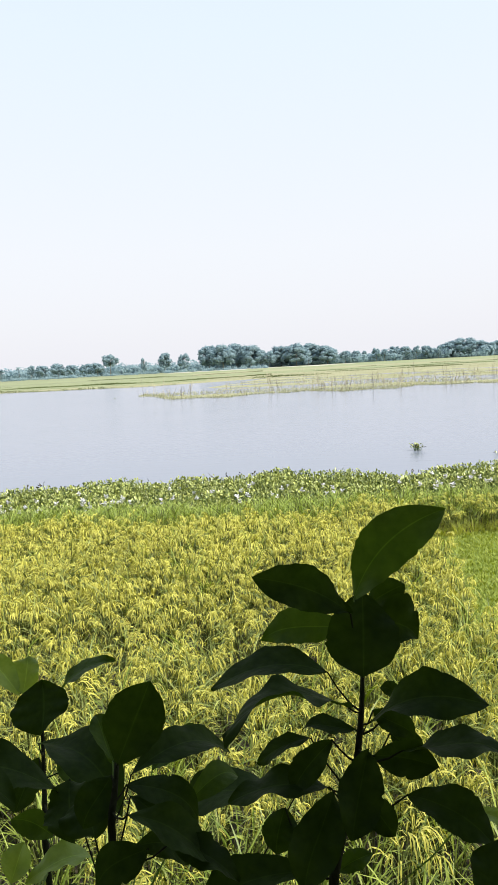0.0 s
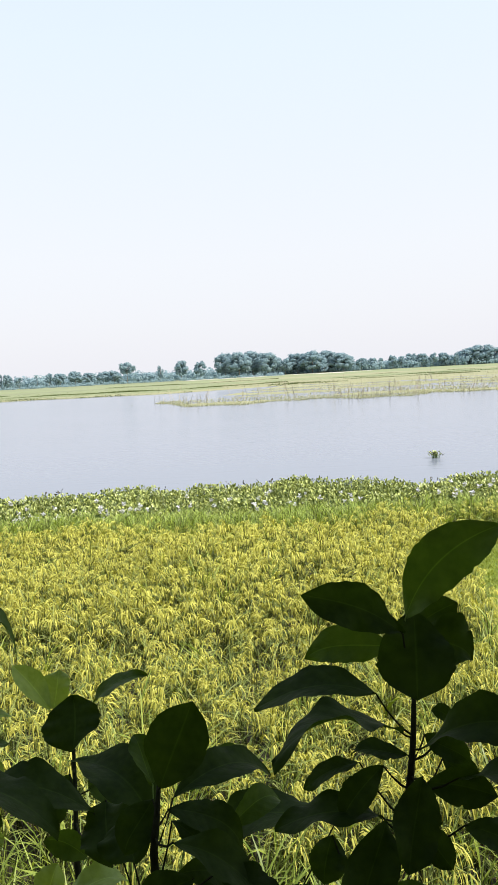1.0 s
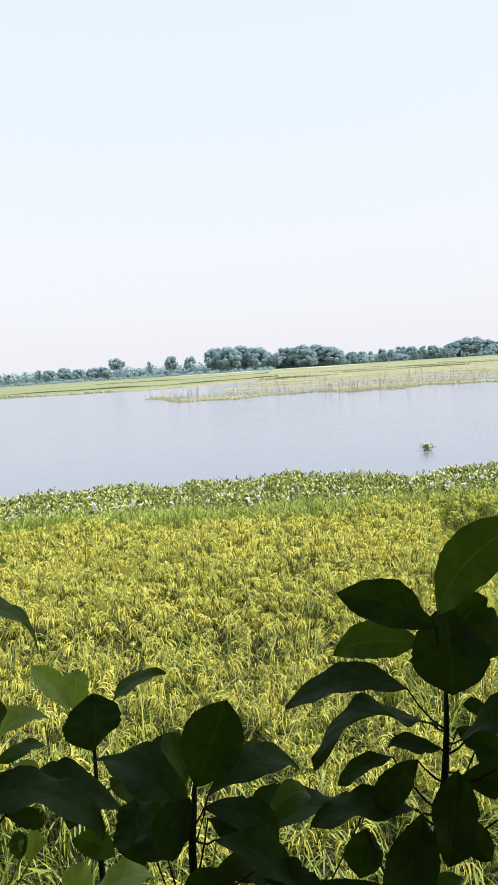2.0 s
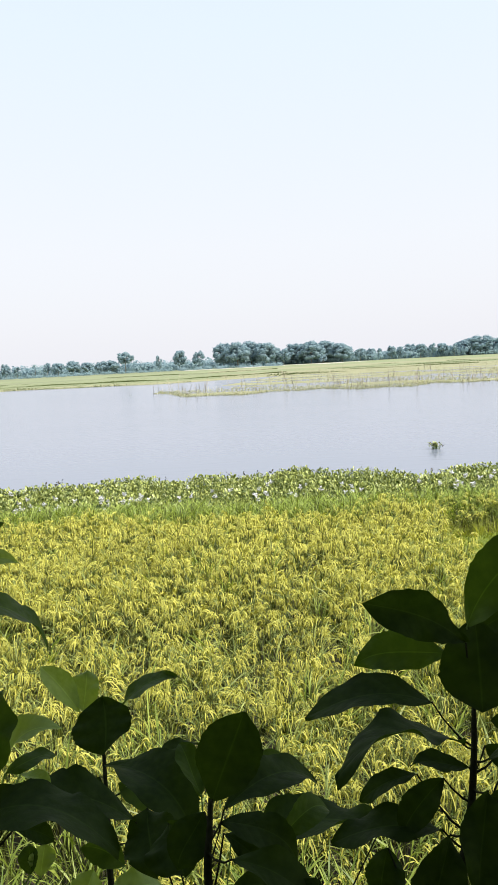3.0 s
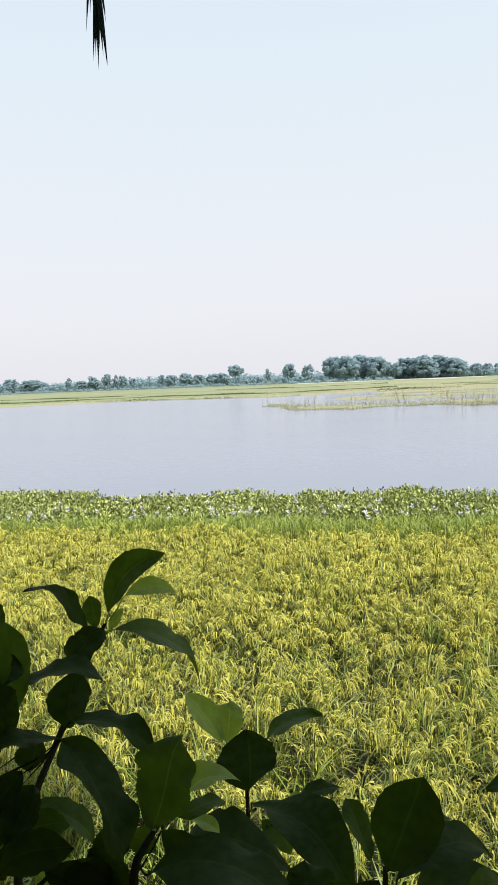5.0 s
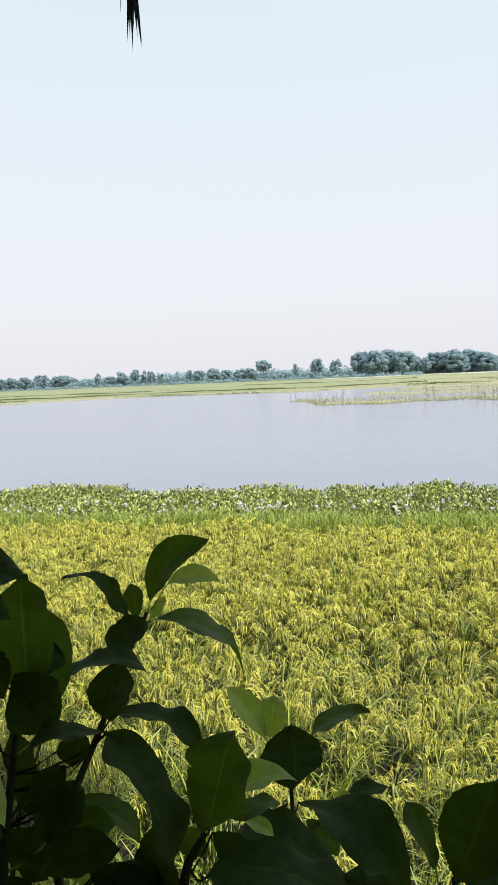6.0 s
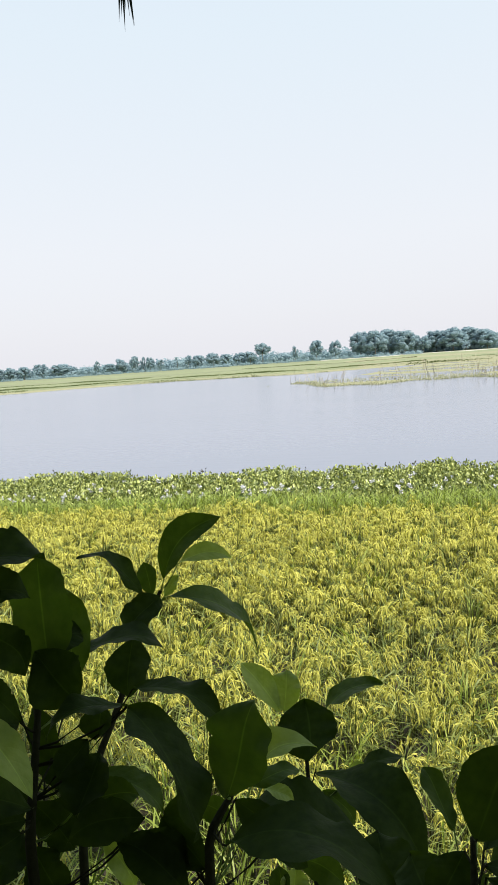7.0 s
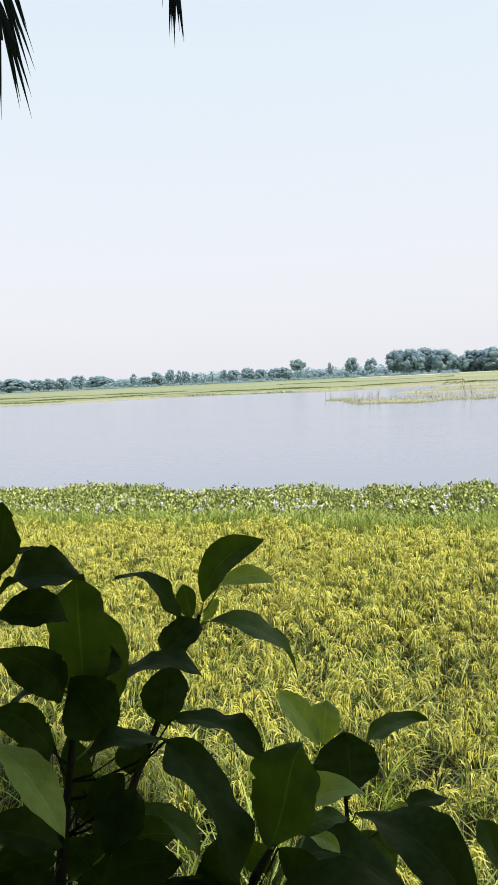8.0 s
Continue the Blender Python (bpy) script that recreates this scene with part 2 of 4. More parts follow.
def add_tube(bm, line, radii, sides=7, cap=True):
    pts = [Vector(p) for p in line]
    rings = []
    for i, p in enumerate(pts):
        way = (pts[min(i + 1, len(pts) - 1)] - pts[max(i - 1, 0)]).normalized()
        u = way.cross(Vector((0.31, 0.95, 0.05)) if abs(way.z) > 0.5 else Vector((0, 0, 1))).normalized()
        w = way.cross(u)
        rings.append([bm.verts.new(p + radii[i] * (math.cos(a) * u + math.sin(a) * w)) for a in (2 * math.pi * k / sides for k in range(sides))])
    for a, b2 in zip(rings, rings[1:]):
        for k in range(sides):
            f = bm.faces.new((a[k], a[(k + 1) % sides], b2[(k + 1) % sides], b2[k]))
            f.smooth = True
    if cap:
        bm.faces.new(rings[0][::-1])
        bm.faces.new(rings[-1])


def thing(name, place, label, category, group=""):
    ob = new(name)
    ob.location = place
    bpy.context.view_layer.update()
    return tagged(ob, label, category, group)


# ---- ground and river ----
def step(a, b2, v):
    t = np.clip((v - a) / (b2 - a), 0, 1)
    return t * t * (3 - 2 * t)


def outer_edge(x):
    """Outer rim of the hyacinth mat."""
    return 22.0 + 0.45 * np.sin(0.95 * x + 0.3) + 0.4 * np.sin(0.52 * x + 2.0) + 0.25 * np.sin(2.3 * x)


def inner_edge(x):
    """Landward rim of the hyacinth mat."""
    return 16.8 + 0.035 * x + 0.12 * np.sin(1.3 * x)


def far_shore(x):
    """The far bank's waterline."""
    return 152 + 14 * step(-25, 5, x) - 16 * step(-60, -95, x) + 2.2 * np.sin(0.11 * x + 1) + 1.2 * np.sin(0.31 * x)


def marsh_edge(x):
    """Front rim of the weed islet off the far bank."""
    return 85 + 16 * step(-10, -19, x) + 2.4 * np.sin(0.33 * x) + 1.3 * np.sin(0.9 * x + 1)


def mud_flat(x, y):
    """Low banks of mud and weed in the shallows behind the islet's rim, 0 to 1."""
    v = 0.6 * np.sin(0.19 * x + 1.3 * np.sin(0.11 * y)) * np.sin(0.33 * y + 0.8) + 0.5 * np.sin(0.09 * x + 2) * np.sin(0.17 * y + 0.05 * x)
    inside = step(0.5, 3.0, y - marsh_edge(x)) * step(-15.5, -12, x - 0.25 * np.maximum(0, y - 100)) * step(80, 60, x)
    return step(-0.25, 0.35, v + 0.45 * step(110, 150, y)) * inside


def ground_height(x, y):
    bank = 2.4 - 2.32 * step(0.4, 3.1, y)
    field = 0.08 - 0.95 * step(16.2, 20.5, y)
    near = np.where(y < 3.1, bank, field)
    far = -0.87 + 1.22 * step(-4.0, 2.5, y - far_shore(x)) + 0.25 * step(40, 250, y - far_shore(x))
    far = np.maximum(far, -0.3 + 0.36 * mud_flat(x, y))
    near = near + 0.03 * np.sin(2.1 * x) * np.sin(1.7 * y) * (y < 17)
    return np.where(y < 60, near, far)


def sheet(name, xs, ys, height, mat):
    gx, gy = np.meshgrid(xs, ys)
    pts = np.stack([gx, gy, height(gx, gy)], -1)
    s = Sheaf()
    s.grid(pts, 0)
    v, q, m = s.done()
    return new(name, mesh_of(name, v, q, [mat], m, True))


xs = np.concatenate([[-2600, -1500, -900, -600, -450], np.arange(-360, -120, 8), np.arange(-120, -20, 2.0), np.arange(-20, 20, 0.5), np.arange(20, 90, 2.0), np.arange(90, 360, 8), [450, 600, 900, 1500, 2600]])
ys = np.concatenate([[-400, -150, -60, -25, -12], np.arange(-8, 4, 0.25), np.arange(4, 24, 0.5), [26, 30, 40, 60, 80], np.arange(83, 175, 1.0), np.arange(175, 300, 6), np.arange(300, 560, 20), [700, 1000, 1600, 2600, 4000]])
ground = sheet("ground", xs, ys, ground_height, M_GROUND)
M_MUD = material("field_mud", (0.035, 0.028, 0.018), (0.085, 0.07, 0.045), 0.6, 1.2, 18, 0.5)
ground.data.materials.append(M_MUD)
M_MOSS = material("wet_moss", (0.12, 0.17, 0.025), (0.30, 0.37, 0.06), 0.85, 1.5, 40, 0.5)
ground.data.materials.append(M_MOSS)
M_LIME = material("young_crop", (0.20, 0.23, 0.11), (0.31, 0.33, 0.18), 0.95, 0.05, 0.8, 0.4)
M_TAN = material("stubble", (0.26, 0.26, 0.14), (0.37, 0.35, 0.21), 0.95, 0.05, 0.8, 0.4)
M_SAND = material("bare_path", (0.46, 0.43, 0.36), (0.62, 0.58, 0.50), 0.95, 0.2, 2.0, 0.3)
for m in (M_LIME, M_TAN, M_SAND):
    ground.data.materials.append(m)
for face in ground.data.polygons:
    c = face.center
    face.material_index = int(1.5 < c.y < 30)
    if 2.2 < c.x < 9 and 5 < c.y < 14.3:
        face.material_index = 2
    inland = c.y - float(far_shore(np.array(c.x)))
    if 82 < c.y and inland < 3 and c.z > -0.2:
        face.material_index = 4
    if c.y > 120 and inland > 3:
        if c.x < -10 - 0.1 * inland:
            face.material_index = 3 if inland < 75 or 110 < inland < 170 else 0
        else:
            face.material_index = 4 if inland < 45 or 90 < inland < 140 else 3
        if 205 < inland < 232 and -45 < c.x < 60:
            face.material_index = 5
tagged(ground, "open ground of mud, short grass and stubble", "ground", kind="structure")
water = tagged(sheet("water", np.linspace(-1500, 1500, 9), np.concatenate([[15.5, 30, 60], np.linspace(100, 190, 4)]), lambda x, y: 0 * x, M_WATER), "calm pale silty river water with fine ripples", "water", kind="structure")


# ---- rice ----
def rice_hill(stalks, strands, seed, blades=2, fine=False, thick=1.0, ears=True):
    """A hill of rice: stalks, bending blades and arched ears whose grains hang in several strands."""
    r = np.random.default_rng(seed)
    s = Sheaf()
    up = np.array([0, 0, 1.0])
    for i in range(stalks):
        a = r.uniform(0, 2 * math.pi)
        out = np.array([math.cos(a), math.sin(a), 0])
        side = np.array([-out[1], out[0], 0])
        spread, top = r.uniform(0.02, 0.11), r.uniform(0.62, 0.88)
        foot = out * r.uniform(0, 0.04)
        turn = unit(out * r.normal(0, 1) + side * r.normal(0, 1))
        head = foot + out * spread + up * top
        s.ribbon([foot, foot + out * spread * 0.35 + up * top * 0.55, head], [0.008, 0.008, 0.005], turn, 0)
        for j in range(blades):
            b0 = foot + (head - foot) * r.uniform(0.4, 0.9)
            a2 = a + r.normal(0, 0.9)
            o2 = np.array([math.cos(a2), math.sin(a2), 0])
            length, rise = r.uniform(0.24, 0.44), r.uniform(0.6, 1.05)
            f = np.linspace(0, 1, 5 if fine else 4)[:, None]
            droop = r.uniform(0.0, 0.3) if not ears or r.uniform() < 0.4 else r.uniform(0.2, 0.8)
            line = b0 + o2 * length * f * (0.25 + 0.5 * f) + up * length * (rise * f - droop * f * f)
            w = [0.006, 0.012, 0.013, 0.009, 0.001] if fine else [0.007, 0.014, 0.012, 0.001]
            s.ribbon(line, w, np.array([-o2[1], o2[0], 0]) * 0.8 + up * 0.5 * r.normal(0, 0.6) + o2 * r.normal(0, 0.4), 1 if ears else 3)
        if not ears:
            continue
        lean = a + r.normal(0, 0.6)
        arch, reach0, drop0 = r.uniform(0.04, 0.09), r.uniform(0.07, 0.16), r.uniform(0.05, 0.14)
        for j in range(strands):
            a3 = lean + r.normal(0, 0.5)
            o3 = np.array([math.cos(a3), math.sin(a3), 0])
            late = r.uniform(0, 0.35)
            reach, drop = reach0 * r.uniform(0.7, 1.15), drop0 * r.uniform(0.6, 1.2)
            f = (late + (1 - late) * np.linspace(0, 1, 7 if fine else 4))[:, None]
            line = head + o3 * reach * f ** 0.8 + up * (arch * np.sin(f * 2.2) * 1.2 - drop * f ** 2.2)
            line = line + r.normal(0, 0.0025, line.shape)
            wide = np.array([0.003, 0.011, 0.008, 0.013, 0.008, 0.012, 0.002] if fine else [0.005, 0.014, 0.015, 0.003]) * r.uniform(0.8, 1.2) * thick
            s.ribbon(line, wide, unit(np.array([-o3[1], o3[0], 0]) * 0.8 + up * r.normal(0, 0.6) + o3 * r.normal(0, 0.4)), 2)
    return s.done()


def tuft(blades, height, seed, wide=0.008, mat=0):
    r = np.random.default_rng(seed)
    s = Sheaf()
    for i in range(blades):
        a = r.uniform(0, 6.283)
        o = np.array([math.cos(a), math.sin(a), 0])
        f = np.linspace(0, 1, 3)[:, None]
        h, reach = height * r.uniform(0.6, 1.2), height * r.uniform(0.2, 0.9)
        line = o * 0.02 + o * reach * f ** 1.6 + np.array([0, 0, 1.0]) * h * (1.25 * f - 0.35 * f * f)
        s.ribbon(line, [wide, wide * 1.1, wide * 0.15], np.array([-o[1], o[0], 0]), mat)
    return s.done()


def in_patch(x, y):
    """The low green plot beside the rice."""
    return (x > 2.88 + 0.06 * (y - 9) + 0.08 * np.sin(3 * y)) & (y < 14.4 + 0.06 * np.sin(4 * x)) & (y > 5.2)


def field_places(x0, x1, y0, y1, gap, r):
    nx, ny = int((x1 - x0) / gap), int((y1 - y0) / gap)
    gx, gy = np.meshgrid(np.arange(nx), np.arange(ny))
    px = x0 + (gx + 0.5 + r.uniform(-0.33, 0.33, gx.shape)) * gap
    py = y0 + (gy + 0.5 + r.uniform(-0.33, 0.33, gx.shape)) * gap
    return px.ravel(), py.ravel()


def plant_rice():
    r = np.random.default_rng(5)
    rich = [rice_hill(11, 5, 100 + i, 3, True, 0.82) for i in range(10)]
    mid = [rice_hill(11, 6, 200 + i, 2, False, 0.78) for i in range(8)]
    thin = [rice_hill(9, 5, 300 + i, 1, False, 0.85) for i in range(6)]
    plain = [rice_hill(13, 0, 400 + i, 2, False, 1.0, False) for i in range(6)]
    fringe = [tuft(9, 0.66, 450 + i, 0.015, 4) for i in range(4)]
    templates = rich + mid + thin + plain + fringe
    P, K = [], []
    for (x0, x1, y0, y1, lo, hi, gap) in ((-7.0, 4.6, 3.0, 8.2, 0, 10, 0.25), (-10, 6.8, 8.2, 11.5, 10, 18, 0.23), (-13, 8.5, 11.5, 14.0, 18, 24, 0.2), (-15.5, 9.5, 14.0, 17.0, 18, 24, 0.2)):
        px, py = field_places(x0, x1, y0, y1, gap, r)
        k = r.integers(lo, hi, len(px))
        wave = 0.35 * np.sin(0.9 * px + 1) + 0.25 * np.sin(2.1 * px)
        green = 0.92 * step(13.6, 14.1, py + 0.3 * wave) + 0.08 + 0.5 * step(5.0, 3.8, py) + 0.3 * step(7.0, 4.5, py) * step(-0.8, -2.0, px)
        green = np.where((px > 2.2) & (py > 13.5) & (py < 15.4), np.minimum(green, 0.55), green)
        bare = r.uniform(0, 1, len(px)) < green
        k = np.where(bare, r.integers(24, 30, len(px)), k)
        keep = ~in_patch(px, py) & (py < inner_edge(px) - 0.3) & (r.uniform(0, 1, len(px)) > 0.04)
        P.append(np.stack([px, py, ground_height(px, py) - 0.01], -1)[keep])
        K.append(k[keep])
    ex = r.uniform(2.9, 8.5, 420)
    ey = 14.3 + 0.75 * r.uniform(0, 1, 420) ** 1.5
    P.append(np.stack([ex, ey, ground_height(ex, ey)], -1))
    K.append(r.integers(30, 34, 420))
    P, K = np.concatenate(P), np.concatenate(K)
    size = r.uniform(0.8, 1.2, len(P))
    size[-420:] *= r.uniform(0.5, 0.85, 420)
    tall = size * (1.0 + 0.07 * np.sin(0.8 * P[:, 0] + 2) * np.sin(0.7 * P[:, 1])) * (1 - 0.3 * step(13.8, 16.2, P[:, 1]))
    tall = np.where((P[:, 0] > 2.3) & (P[:, 1] > 14.1), tall * (0.55 + 0.45 * step(14.1, 15.4, P[:, 1])), tall)
    tall = np.where((r.uniform(0, 1, len(P)) < 0.015) & (P[:, 1] < 12), tall * 1.3, tall)
    me = scatter("rice_crop", templates, P, r.uniform(0, 6.283, len(P)), size, K, [M_STRAW_SHADED, M_BLADE, M_GRAIN, M_GREENRICE, M_SUNLITSTALK], tall, 0.06)
    return tagged(new("rice_crop", me), "ripening yellow-green rice with drooping ears in a flooded field", "rice", kind="stuff")


plant_rice()


# ---- low green plot ----
def plant_weeds():
    r = np.random.default_rng(8)
    px, py = field_places(2.0, 9, 4.6, 14.7, 0.085, r)
    keep = in_patch(px, py)
    px, py = px[keep], py[keep]
    P = np.stack([px, py, ground_height(px, py) - 0.01], -1)
    me = scatter("weeds", [tuft(7, 0.075, i, 0.018) for i in range(8)], P, r.uniform(0, 6.283, len(P)), r.uniform(0.7, 1.3, len(P)), r.integers(0, 8, len(P)), [M_WEED])
    return tagged(new("weeds", me), "low bright green weeds carpeting a wet plot", "weeds", kind="stuff")


plant_weeds()


# ---- water hyacinth ----
def rosette(leaves, seed, height=0.32, blade=0.047, dark_leaf=0.0):
    """Swollen stalks with broad cupped leaves, some upright and some lying open to the sky."""
    r = np.random.default_rng(seed)
    s = Sheaf()
    for i in range(leaves):
        a = r.uniform(0, 6.283)
        o = np.array([math.cos(a), math.sin(a), 0])
        side = np.array([-o[1], o[0], 0])
        h, reach = height * r.uniform(0.45, 1.1), r.uniform(0.03, 0.17)
        top = o * reach + np.array([0, 0, h])
        s.ribbon([o * 0.015, top], [0.016, 0.008], side, 1)
        up = unit(o * r.uniform(-0.2, 1.1) + np.array([0, 0, r.uniform(0.1, 1.1)]) + side * r.normal(0, 0.35))
        across = unit(side - up * np.dot(side, up))
        cross = np.cross(up, across)
        b2 = blade * r.uniform(0.7, 1.3)
        rows = []
        for f, w in ((0.0, 0.4), (0.6, 1.05), (1.2, 0.4)):
            mid = top + up * b2 * 1.35 * f + cross * b2 * 0.12 * f * f
            rows.append([mid - across * b2 * 0.5 * w + cross * b2 * 0.2 * w, mid - cross * b2 * 0.08, mid + across * b2 * 0.5 * w + cross * b2 * 0.2 * w])
        s.grid(np.array(rows), 2 if r.uniform() < dark_leaf else 0)
    return s.done()


def flower_spike(seed):
    r = np.random.default_rng(seed)
    s = Sheaf()
    s.ribbon([(0, 0, 0), (0.01, 0, 0.22), (0.02, 0.01, 0.50)], [0.012, 0.01, 0.008], (0.7, 0.7, 0), 1)
    for i in range(12):
        a, z = r.uniform(0, 6.283), r.uniform(0.41, 0.50)
        o = np.array([math.cos(a), math.sin(a), r.uniform(-0.1, 0.6)])
        side = unit(np.array([-o[1], o[0], r.normal(0, 0.8)]))
        c = np.array([0.02, 0.01, z])
        s.ribbon([c, c + o * 0.03, c + o * 0.06], [0.012, 0.04, 0.022], side, 3)
    return s.done()


def float_hyacinth():
    r = np.random.default_rng(21)
    green = [rosette(14, 500 + i) for i in range(12)]
    small = [rosette(15, 600 + i, 0.26, 0.048) for i in range(6)]
    dark_leaf = [rosette(4, 700 + i, 0.42, 0.05, 0.75) for i in range(4)]
    flowers = [flower_spike(800 + i) for i in range(6)]
    px, py = field_places(-20, 12, 16.2, 23.6, 0.195, r)
    depth = np.minimum(outer_edge(px) + r.normal(0, 0.1, len(px)) - py, py - inner_edge(px) + r.normal(0, 0.1, len(px)))
    keep = depth > 0
    px, py = px[keep], py[keep]
    to_land, to_open = py - inner_edge(px), outer_edge(px) - py
    u = r.uniform(0, 1, len(px))
    k = np.where(to_land < 1.3, r.integers(12, 18, len(px)), r.integers(0, 12, len(px)))
    k = np.where((to_open < 0.35) & (u < 0.14), r.integers(18, 22, len(px)), k)
    patchy = np.sin(1.1 * px + 0.8) + np.sin(2.7 * px + 1.4)
    bloom = (to_land > 0.6) & (to_land < 3.0) & (u < np.where(patchy > 0.0, 0.18, 0.05) * np.where(to_land < 2.1, 1, 0.25))
    k = np.where(bloom, r.integers(22, 28, len(px)), k)
    P = np.stack([px, py, np.full(len(px), -0.02)], -1)
    me = scatter("water_hyacinth", green + small + dark_leaf + flowers, P, r.uniform(0, 6.283, len(P)), r.uniform(0.85, 1.25, len(P)), k, [M_HYA, M_HYASTEM, M_HYADARK, M_FLOWER])
    tagged(new("water_hyacinth", me), "dense mat of water hyacinth with pale flowers along the bank", "water hyacinth", kind="stuff")


float_hyacinth()


def floating_clump(place, count, seed, label, span=0.3, tall=0.17):
    r = np.random.default_rng(seed)
    ob = thing("hyacinth_clump", place, label, "water plant", "clumps adrift on the river")
    for i in range(count):
        v, q, m = rosette(7, seed + i, tall, 0.055, 0.25 if count > 1 else 0.9)
        o = part("rosette", mesh_of("rosette", v, q, [M_HYA, M_HYASTEM, M_HYADARK], m), None, ob)
        o.location = (r.uniform(-span, span), r.uniform(-0.15, 0.15), -0.03)


floating_clump((6.93, 28.4, 0), 10, 40, "small green hyacinth clump adrift on the open water", 0.13, 0.26)
floating_clump((9.6, 26.2, 0), 1, 60, "single dark brown hyacinth plant adrift on the water")
floating_clump((-19.3, 96.0, -0.12), 2, 70, "dark hyacinth clump adrift near the far shallows")


# ---- far bank ----
def far_plants():
    r = np.random.default_rng(31)
    tufts = [tuft(5, 0.24, 900 + i, 0.055) for i in range(8)] + [tuft(3, 0.75, 950 + i, 0.022) for i in range(3)]
    # the islet: a dense rim, thin growth in the shallows behind it
    x = r.uniform(-16.4, 50, 17000)
    back_off = r.uniform(0, 1, len(x))
    y = marsh_edge(x) + np.where(back_off < 0.35, r.gamma(1.3, 3.0, len(x)), r.uniform(0, 70, len(x)))
    gaps = noise_field(0.35 * x, y, 0.13)
    keep = (y < far_shore(x) + 2) & (gaps > np.where(back_off < 0.35, -0.25, -0.12 - 0.2 * step(-2, 14, x)) + 0.12 * noise_field(x, y, 0.5)) & ((x > -14) | (y < 110)) & ((y < 105) | (x > -6 + 0.35 * (y - 105) * r.uniform(0, 1, len(x))))
    P = np.stack([x, y, np.full(len(x), -0.04)], -1)[keep]
    me = scatter("marsh_plants", tufts, P, r.uniform(0, 6.283, len(P)), r.uniform(0.4, 1.0, len(P)), np.where(r.uniform(0, 1, len(P)) < 0.25, r.integers(8, 11, len(P)), r.integers(0, 8, len(P))), [M_MARSH])
    tagged(new("marsh_plants", me), "pale marsh weeds standing in the far shallows", "marsh plants", kind="stuff")
    # grass of the far bank
    x = r.uniform(-150, 110, 6500)
    y = far_shore(x) - 1.5 + r.gamma(1.2, 26, len(x))
    P = np.stack([x, y, ground_height(x, y) - 0.02], -1)
    me = scatter("bank_grass", tufts, P, r.uniform(0, 6.283, len(P)), r.uniform(0.35, 0.75, len(P)), r.integers(0, 8, len(P)), [M_FARGRASS])
    tagged(new("bank_grass", me), "yellow-green grass on the far river bank", "grass", kind="stuff")
    # darker growth along the ditches and the field bunds; along the shore it stands for the bank step's shadow
    x, y = [], []
    for x0, x1, off, slant, n2, rough in ((-170, 20, 1.0, 0.0, 1500, 0.5), (-170, 10, 20, 0.02, 3600, 0.9), (-170, -50, 70, -0.15, 1500, 1.2), (-20, 60, 24, 0.0, 900, 0.8), (20, 120, 48, 0.1, 800, 0.9), (-60, 5, 100, 0.0, 600, 1.0), (40, 110, 90, 0.0, 500, 1.0)):
        a = np.linspace(x0, x1, n2) + r.normal(0, 0.05, n2)
        x.append(a)
        y.append(far_shore(a) + off + slant * (a - x0) + 1.5 * np.sin(0.05 * a) + r.normal(0, rough, n2))
    x, y = np.concatenate(x), np.concatenate(y)
    keep = noise_field(x, y, 0.03) > np.where(np.arange(len(x)) < 1500, 0.0, -0.28)
    P = np.stack([x, y, ground_height(x, y) - 0.03], -1)[keep]
    me = scatter("ditch_growth", tufts, P, r.uniform(0, 6.283, len(P)), r.uniform(0.9, 1.5, len(P)) * (1 + 0.5 * np.sin(0.21 * P[:, 0]) * np.sin(0.083 * P[:, 0] + 1)), r.integers(0, 8, len(P)), [M_DITCH_SHADE])
    tagged(new("ditch_growth", me), "dark green growth along far ditches, also standing for bank shade", "grass", kind="stuff")


def noise_field(x, y, s):
    return np.array([noise.noise((a * s, b2 * s * 1.6, 3.1)) for a, b2 in zip(x, y)])


far_plants()


def stake_mesh(dark, seed):
    r = random.Random(seed)
    bm = bmesh.new()
    line, rad = [], []
    for i in range(9):
        f = i / 8
        line.append((0.03 * math.sin(3 * f + seed), 0.02 * math.cos(4 * f + seed), -0.7 + 2.7 * f))
        rad.append((0.025 - 0.010 * f) * (1.18 if i % 2 else 1.0))
    add_tube(bm, line, rad, 6)
    if r.random() < 0.5:
        add_tube(bm, [line[5], (0.25, 0.1, 1.75)], [0.022, 0.012], 5)
    me = bpy.data.meshes.new("bamboo_stake")
    bm.to_mesh(me)
    bm.free()
    me.materials.append(M_BAMBOO_DARK if dark else M_BAMBOO)
    return me


def plant_stakes():
    r = random.Random(77)
    pale, dark = [stake_mesh(False, i) for i in range(4)], [stake_mesh(True, 9 + i) for i in range(3)]
    for i in range(230):
        x = r.uniform(-15.2, 48) if i > 80 else r.uniform(8, 32)
        y = float(marsh_edge(np.array(x))) + abs(r.gauss(0, 12)) - 0.4
        is_dark = r.random() < 0.28
        ob = new("bamboo_stake", r.choice(dark if is_dark else pale))
        h = r.choice((0.3, 0.4, 0.5, 0.7, 0.9, 1.1, 1.3)) * r.uniform(0.8, 1.2)
        ob.matrix_world = pose(x, y, -0.1, r.gauss(0, 10), r.gauss(0, 14), r.uniform(0, 360)) @ Matrix.Diagonal((1, 1, h, 1))
        tagged(ob, "weathered dark bamboo stake leaning in the shallows" if is_dark else "pale bamboo stake standing in the far shallows", "stake", "stakes of a fish trap")


plant_stakes()
